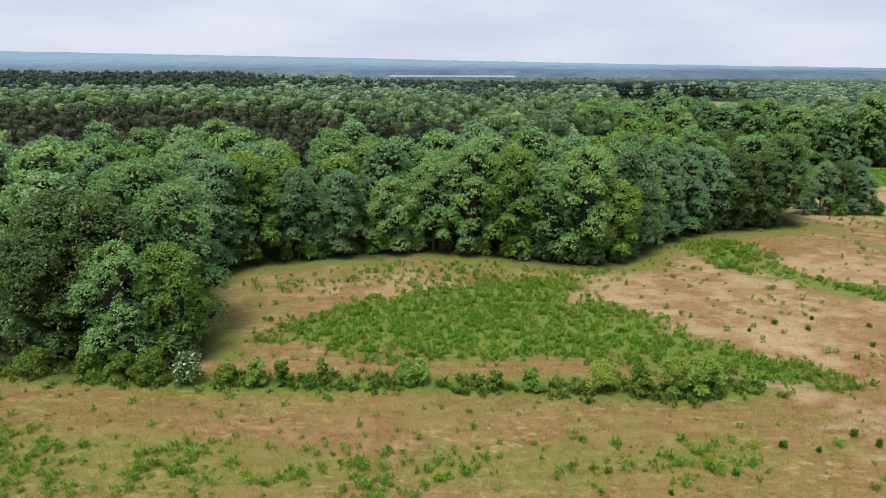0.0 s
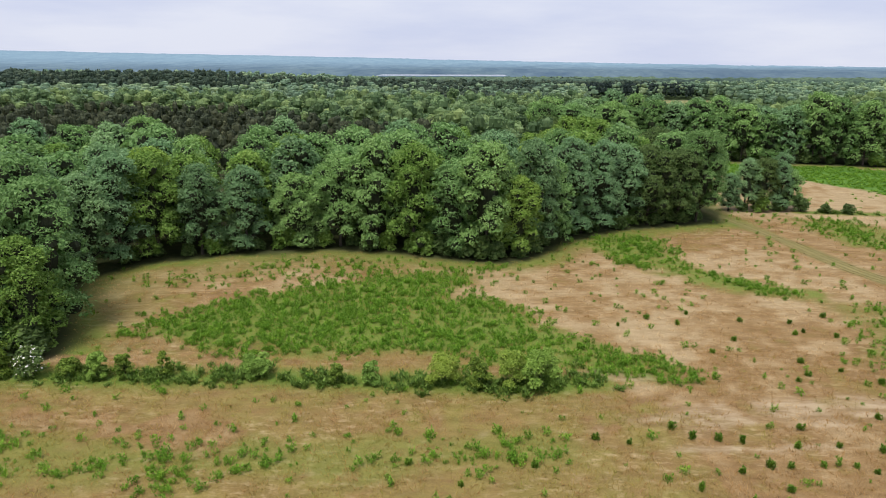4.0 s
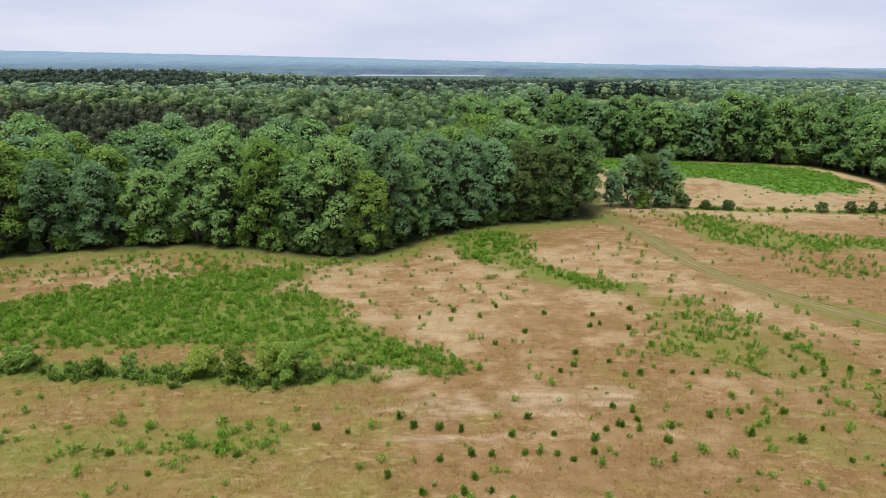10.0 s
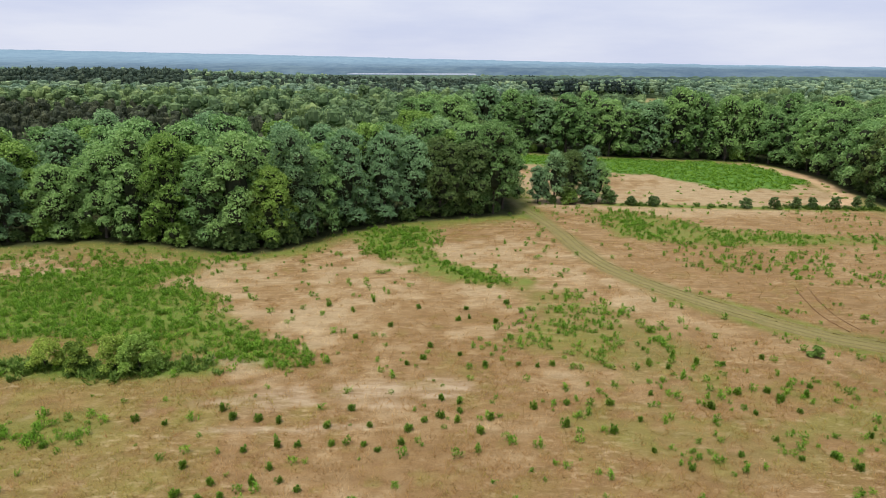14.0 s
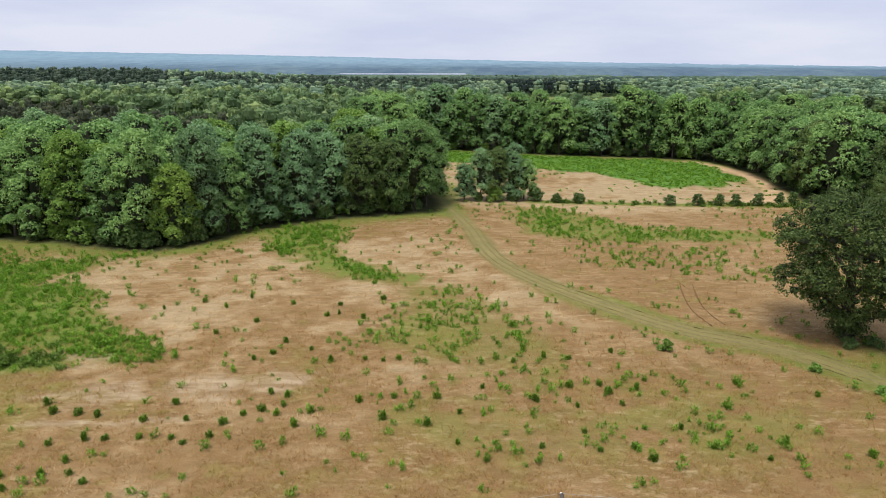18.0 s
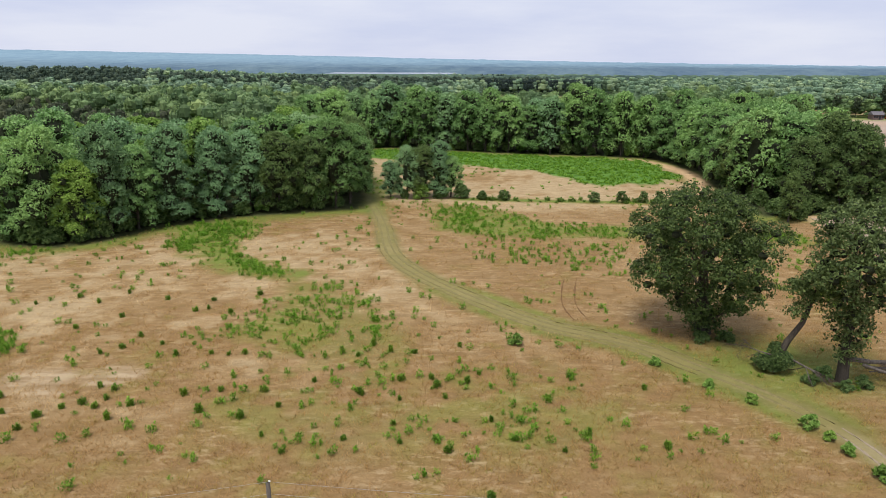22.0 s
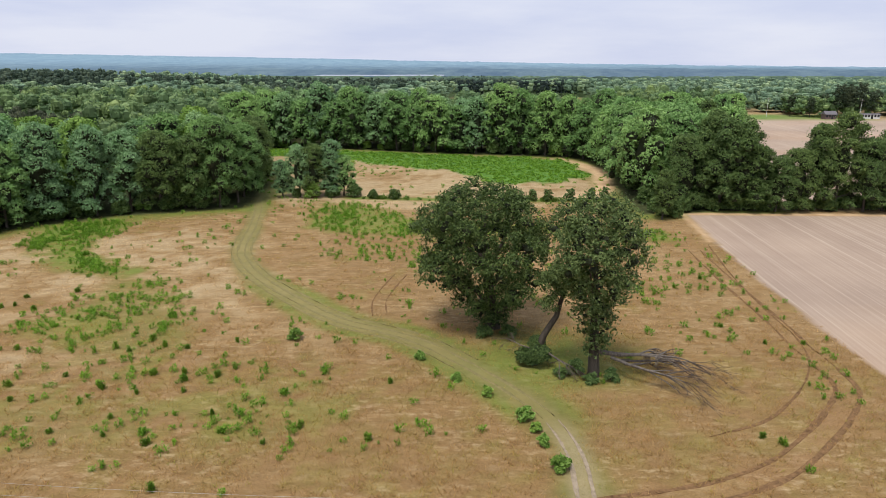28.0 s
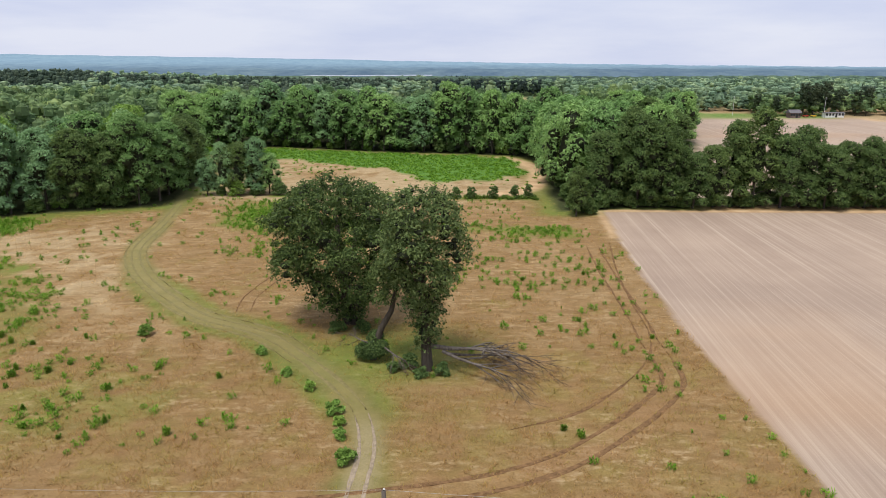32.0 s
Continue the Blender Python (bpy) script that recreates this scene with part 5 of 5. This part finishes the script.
def scattered(protos, places, sizes, tints, name, material, label, category):
    vs, fs, ts, n = [], [], [], 0
    rng2 = np.random.default_rng(len(places))
    z = ground_zs(places[:, 0], places[:, 1]) - 0.03
    turn = rng2.uniform(0, 6.28, len(places))
    which = rng2.integers(0, len(protos), len(places))
    for k, (v, f) in enumerate(protos):
        m = np.where(which == k)[0]
        c, s, g = np.cos(turn[m])[:, None], np.sin(turn[m])[:, None], sizes[m][:, None]
        x = places[m, 0][:, None] + g * (v[None, :, 0] * c - v[None, :, 1] * s)
        y = places[m, 1][:, None] + g * (v[None, :, 0] * s + v[None, :, 1] * c)
        vs.append(np.stack([x, y, z[m][:, None] + g * v[None, :, 2]], -1).reshape(-1, 3))
        fs.append((f[None] + (np.arange(len(m)) * len(v))[:, None, None]).reshape(-1, f.shape[1]) + n)
        ts.append(np.repeat(tints[m], len(v)))
        n += len(m) * len(v)
    me = mesh_of(name, np.concatenate(vs), np.concatenate(fs), material)
    at = me.attributes.new("tint", "FLOAT", "POINT")
    at.data.foreach_set("value", np.concatenate(ts).astype(np.float32))
    return tagged(new(name, me), label, category, kind="stuff")


def sown(x0, x1, y0, y1, per_m2, seed):
    rng2 = np.random.default_rng(seed)
    n = int((x1 - x0) * (y1 - y0) * per_m2)
    return np.stack([rng2.uniform(x0, x1, n), rng2.uniform(y0, y1, n)], -1), rng2


q, rng2 = sown(-60, 146, 33, 134, 2.8, 11)
x, y = q[:, 0], q[:, 1]
patch = np.zeros(len(q))
for poly, rate, soft in ((MEADOW, 1.6, 2.8), (SWATH, 0.9, 2.0), (CLUSTER, 0.30, 4.0), (STRIP, 0.42, 3.5), (LOW, 0.45, 3.0), ([(83, 104), (100, 101), (141, 99), (143, 80), (128, 72), (112, 84), (99, 84), (87, 92)], 0.16, 3.0), ([(-30, 86), (-14, 96), (10, 97), (22, 94), (2, 89), (-18, 79)], 0.20, 3.0), ([(30, 47), (110, 47), (100, 38), (30, 36)], 0.045, 3.0), (FLUSH, 0.12, 4.0)):
    patch = np.maximum(patch, rate * smooth(-soft, soft, depth_in(poly, x, y) + 7 * (fbm(x, y, 8, 61) - 0.5)))
patch = patch * (0.35 + 1.1 * smooth(0.38, 0.6, fbm(x, y, 4.5, 67)))
patch = np.maximum(patch, 0.042 * smooth(0.35, 0.6, fbm(x, y, 18, 63)))
land = ground_masks(x, y)
patch = patch * (1 - land["track"]) * (1 - land["plough"]) * (1 - land["litter"]) * (1 - 0.8 * land["sand"])
take = rng2.uniform(0, 1, len(q)) < patch
q = q[take]
WEED_PROTOS = [weed_shape(520 + i, 96, 0.8, 0.8, 0.18) for i in range(6)]
scattered(WEED_PROTOS, q, rng2.uniform(0.6, 1.15, len(q)) * np.where(rng2.uniform(0, 1, len(q)) < 0.35, 0.6, 1.0), rng2.uniform(0.0, 0.9, len(q)), "weeds", WEED_LEAF, "dense green weeds growing through the dry pasture", "weeds")

q, rng2 = sown(30, 143, 135, 217, 0.9, 12)
crop_in = ground_masks(q[:, 0], q[:, 1])["crop"]
take = rng2.uniform(0, 1, len(q)) < crop_in * 0.9 + 0.12 * smooth(0.4, 0.6, fbm(q[:, 0], q[:, 1], 14, 94))
q = q[take & ~inside(WOOD, q[:, 0], q[:, 1])]
scattered([weed_shape(540 + i, 18, 0.4, 1.1, 0.4) for i in range(4)], q, rng2.uniform(0.6, 1.1, len(q)), rng2.uniform(0.1, 0.8, len(q)), "crop", WEED_LEAF, "low green crop rows in the far field", "crop")


def tuft_shape(seed, blades, height, lean_):
    rng2 = np.random.default_rng(seed)
    a = rng2.uniform(0, 6.28, blades)
    base = np.stack([rng2.normal(size=blades) * 0.16, rng2.normal(size=blades) * 0.16, np.zeros(blades)], -1)
    side = np.stack([-np.sin(a), np.cos(a), np.zeros(blades)], -1) * rng2.uniform(0.02, 0.045, blades)[:, None]
    tip = base + np.stack([np.cos(a) * lean_, np.sin(a) * lean_, np.ones(blades)], -1) * (height * rng2.uniform(0.6, 1.1, blades))[:, None]
    v = np.stack([base - side, base + side, tip], 1).reshape(-1, 3)
    return v, np.arange(blades * 3).reshape(blades, 3)


def grass(x0, x1, y0, y1, per_m2, seed, name, height, blades):
    q, rng2 = sown(x0, x1, y0, y1, per_m2, seed)
    land = ground_masks(q[:, 0], q[:, 1])
    rate = (1 - land["plough"]) * (1 - land["litter"]) * (1 - 1.5 * land["rut"]) * (1 - 0.85 * land["sand"]) * (1 - 0.95 * np.clip(land["arc"] * 1.8, 0, 1)) * (1 - 0.55 * land["track"]) * (0.35 + 0.9 * smooth(0.35, 0.6, fbm(q[:, 0], q[:, 1], 3.0, 71)))
    take = rng2.uniform(0, 1, len(q)) < rate
    q = q[take]
    tint = np.clip(land["dry"][take] * (1 - 0.55 * land["track"][take]) + rng2.normal(size=len(q)) * 0.10, 0, 1)
    scattered([tuft_shape(seed + i, blades, height, 1.1) for i in range(6)], q, rng2.uniform(0.6, 1.25, len(q)) * (1 - 0.4 * land["track"][take]), tint, name, GRASS, "dry straw-coloured grass tufts", "grass")


grass(-48, 147, 33, 66, 7.0, 600, "grass", 0.22, 5)
grass(-40, 147, 66, 132, 2.0, 620, "grass", 0.3, 5)

# brambles and nettles along the hedge
q, rng2 = sown(-50, 142, 54, 138, 3.0, 13)
d = np.minimum(away(HEDGE, q[:, 0], q[:, 1]) / 1.5, away(FAR_HEDGE, q[:, 0], q[:, 1]) / 0.9)
take = rng2.uniform(0, 1, len(q)) < np.exp(-(d**2)) * (0.15 + 0.7 * smooth(0.4, 0.6, fbm(q[:, 0], q[:, 1], 3, 75)))
q = q[take]
scattered([weed_shape(560 + i, 70, 0.7, 1.2, 0.34) for i in range(5)], q, rng2.uniform(0.5, 1.25, len(q)), rng2.uniform(0.0, 0.5, len(q)), "brambles", BRAMBLE_LEAF, "low brambles and nettles along the hedge line", "brambles")


# ---- the power line that the way follows ----
def box(x0, x1, y0, y1, z0, z1):
    v = [(x, y, z) for x in (x0, x1) for y in (y0, y1) for z in (z0, z1)]
    return v, [(0, 1, 3, 2), (4, 6, 7, 5), (0, 4, 5, 1), (2, 3, 7, 6), (0, 2, 6, 4), (1, 5, 7, 3)]


def power_pole(x, y, height):
    pole = new("power_pole")
    part("post", mesh_of("post", *tube([(0, 0, -0.3), (0, 0, height * 0.5), (0, 0, height - 0.04), (0, 0, height)], [0.15, 0.13, 0.11, 0.05], 10), POLE_WOOD, True), pole)
    for z in (height - 0.12, height - 0.85):
        pin = part("insulator", mesh_of("insulator", *tube([(0, 0.10, z), (0, 0.16, z), (0, 0.18, z), (0, 0.26, z), (0, 0.28, z)], [0.02, 0.02, 0.06, 0.06, 0.015], 8), PORCELAIN, True), pole, "white porcelain insulator")
        part("pin", mesh_of("pin", *tube([(0, 0.0, z), (0, 0.12, z)], [0.012, 0.012], 6), WIRE, True), pin)
    pole.location = (x, y, ground_z(x, y))
    return tagged(pole, "weathered wooden power pole with white insulators", "power pole", "poles of the power line")


POLES = [(-10.0, 14.0), (31.0, 21.5), (73.6, 28.9), (117.1, 26.9), (161.0, 25.0)]
for x, y in POLES:
    power_pole(x, y, 7.0)
for drop in (0.12, 0.85):
    wire = new("power_wire")
    for (x0, y0), (x1, y1) in zip(POLES, POLES[1:]):
        z0, z1 = ground_z(x0, y0) + 7 - drop, ground_z(x1, y1) + 7 - drop
        pts = [(x0 + (x1 - x0) * t, y0 + 0.2 + (y1 - y0) * t, z0 + (z1 - z0) * t - 2.4 * t * (1 - t)) for t in [k / 16 for k in range(17)]]
        part("span", mesh_of("span", *tube(pts, [0.009] * 17, 5), WIRE, True), wire)
    tagged(wire, "thin bright wire sagging between the power poles", "wire", "wires of the power line")


# ---- the farmstead far off by the second ploughed field ----
def house(name, x, y, length, depth, wall_h, roof_h, wall_mat, roof_mat, windows, label, turn=0.0):
    home = new(name)
    v, f = box(-length / 2, length / 2, -depth / 2, depth / 2, -0.3, wall_h)
    part("wall", mesh_of("wall", v, f, wall_mat), home)
    e = 0.4
    rv = [(-length / 2 - e, -depth / 2 - e, wall_h), (length / 2 + e, -depth / 2 - e, wall_h), (length / 2 + e, depth / 2 + e, wall_h), (-length / 2 - e, depth / 2 + e, wall_h), (-length / 2 - e, 0, wall_h + roof_h), (length / 2 + e, 0, wall_h + roof_h), (-length / 2 - e, 0, wall_h + roof_h), (length / 2 + e, 0, wall_h + roof_h)]
    part("roof", mesh_of("roof", rv, [(0, 1, 5, 4), (2, 3, 6, 7), (0, 4, 6, 3), (1, 2, 7, 5), (0, 3, 2, 1)], roof_mat), home)
    for k in range(windows):
        cx = -length / 2 + length * (k + 0.5) / windows
        tall_ = k == windows // 2
        z0, z1 = (0.1, 2.1) if tall_ else (1.0, 2.1)
        wv, wf = box(cx - 0.5, cx + 0.5, -depth / 2 - 0.06, -depth / 2 + 0.05, z0, z1)
        part("door" if tall_ else "window", mesh_of("opening", wv, wf, DARK_GLASS), home)
    home.matrix_world = pose(x, y, ground_z(x, y), 0, 0, turn)
    return tagged(home, label, "house")


house("house", 295.3, 335, 5.2, 4.2, 2.4, 1.6, BRICK_WALL, ROOF, 4, "small brown house with a grey gabled roof by the field")
house("mobile_home", 316.0, 336.5, 9.4, 3.3, 2.2, 0.5, WHITE_WALL, ROOF, 6, "long white mobile home with dark windows by trees")
for x, y, mat, label in ((306.4, 337, YELLOW_PAINT, "yellow farm machine parked beside the house"), (302.6, 337, RED_PAINT, "red farm trailer parked beside the house")):
    machine = new("farm_machine")
    part("body", mesh_of("body", *box(-1.8, 1.8, -0.9, 0.9, 0.6, 1.6), mat), machine)
    part("cab", mesh_of("cab", *box(-0.6, 0.7, -0.8, 0.8, 1.6, 2.6), DARK_GLASS), machine)
    for wx_ in (-1.2, 1.2):
        for wy_ in (-0.95, 0.75):
            part("wheel", mesh_of("wheel", *tube([(wx_, wy_, 0.55), (wx_, wy_ + 0.03, 0.55), (wx_, wy_ + 0.22, 0.55), (wx_, wy_ + 0.25, 0.55)], [0.25, 0.55, 0.55, 0.25], 12), DARK_GLASS, True), machine)
    machine.matrix_world = Matrix.LocRotScale((x, y, ground_z(x, y)), None, (0.7, 0.7, 0.7))
    tagged(machine, label, "farm machine")
for x, y in ((309.0, 332.4), (270.8, 349)):
    mast = new("utility_pole")
    part("post", mesh_of("post", *tube([(0, 0, -0.3), (0, 0, 5), (0, 0, 10)], [0.11, 0.09, 0.06], 8), WHITE_WALL, True), mast)
    part("crossarm", mesh_of("crossarm", *box(-1.1, 1.1, -0.06, 0.06, 9.2, 9.35), POLE_WOOD), mast)
    mast.location = (x, y, ground_z(x, y))
    tagged(mast, "pale utility pole beside the farmstead", "utility pole", "poles at the farmstead")

# tall dark pines and a shelter belt behind the farmstead
pine_shape = make_tree("pine_tree", 19.0, 9.0, 0.18, 2600, 0.34, DARK_PINE, 930, girth=0.3, n=24)
for i, (x, y, s) in enumerate(((304, 343, 0.92), (310, 345, 0.86), (316.5, 346, 0.95), (313, 350, 0.9), (321, 343, 0.7), (325.4, 347, 0.75), (331.5, 344, 0.72), (338.5, 346, 0.78), (299, 347, 0.65), (291, 345, 0.56), (284, 351, 0.6))):
    ob = copy_at(pine_shape, x, y, i * 1.7, s) if i else stand(pine_shape, x, y, 0.4, s)
    tagged(ob, "tall dark pine behind the farmstead", "pine", "pines of the farmstead")
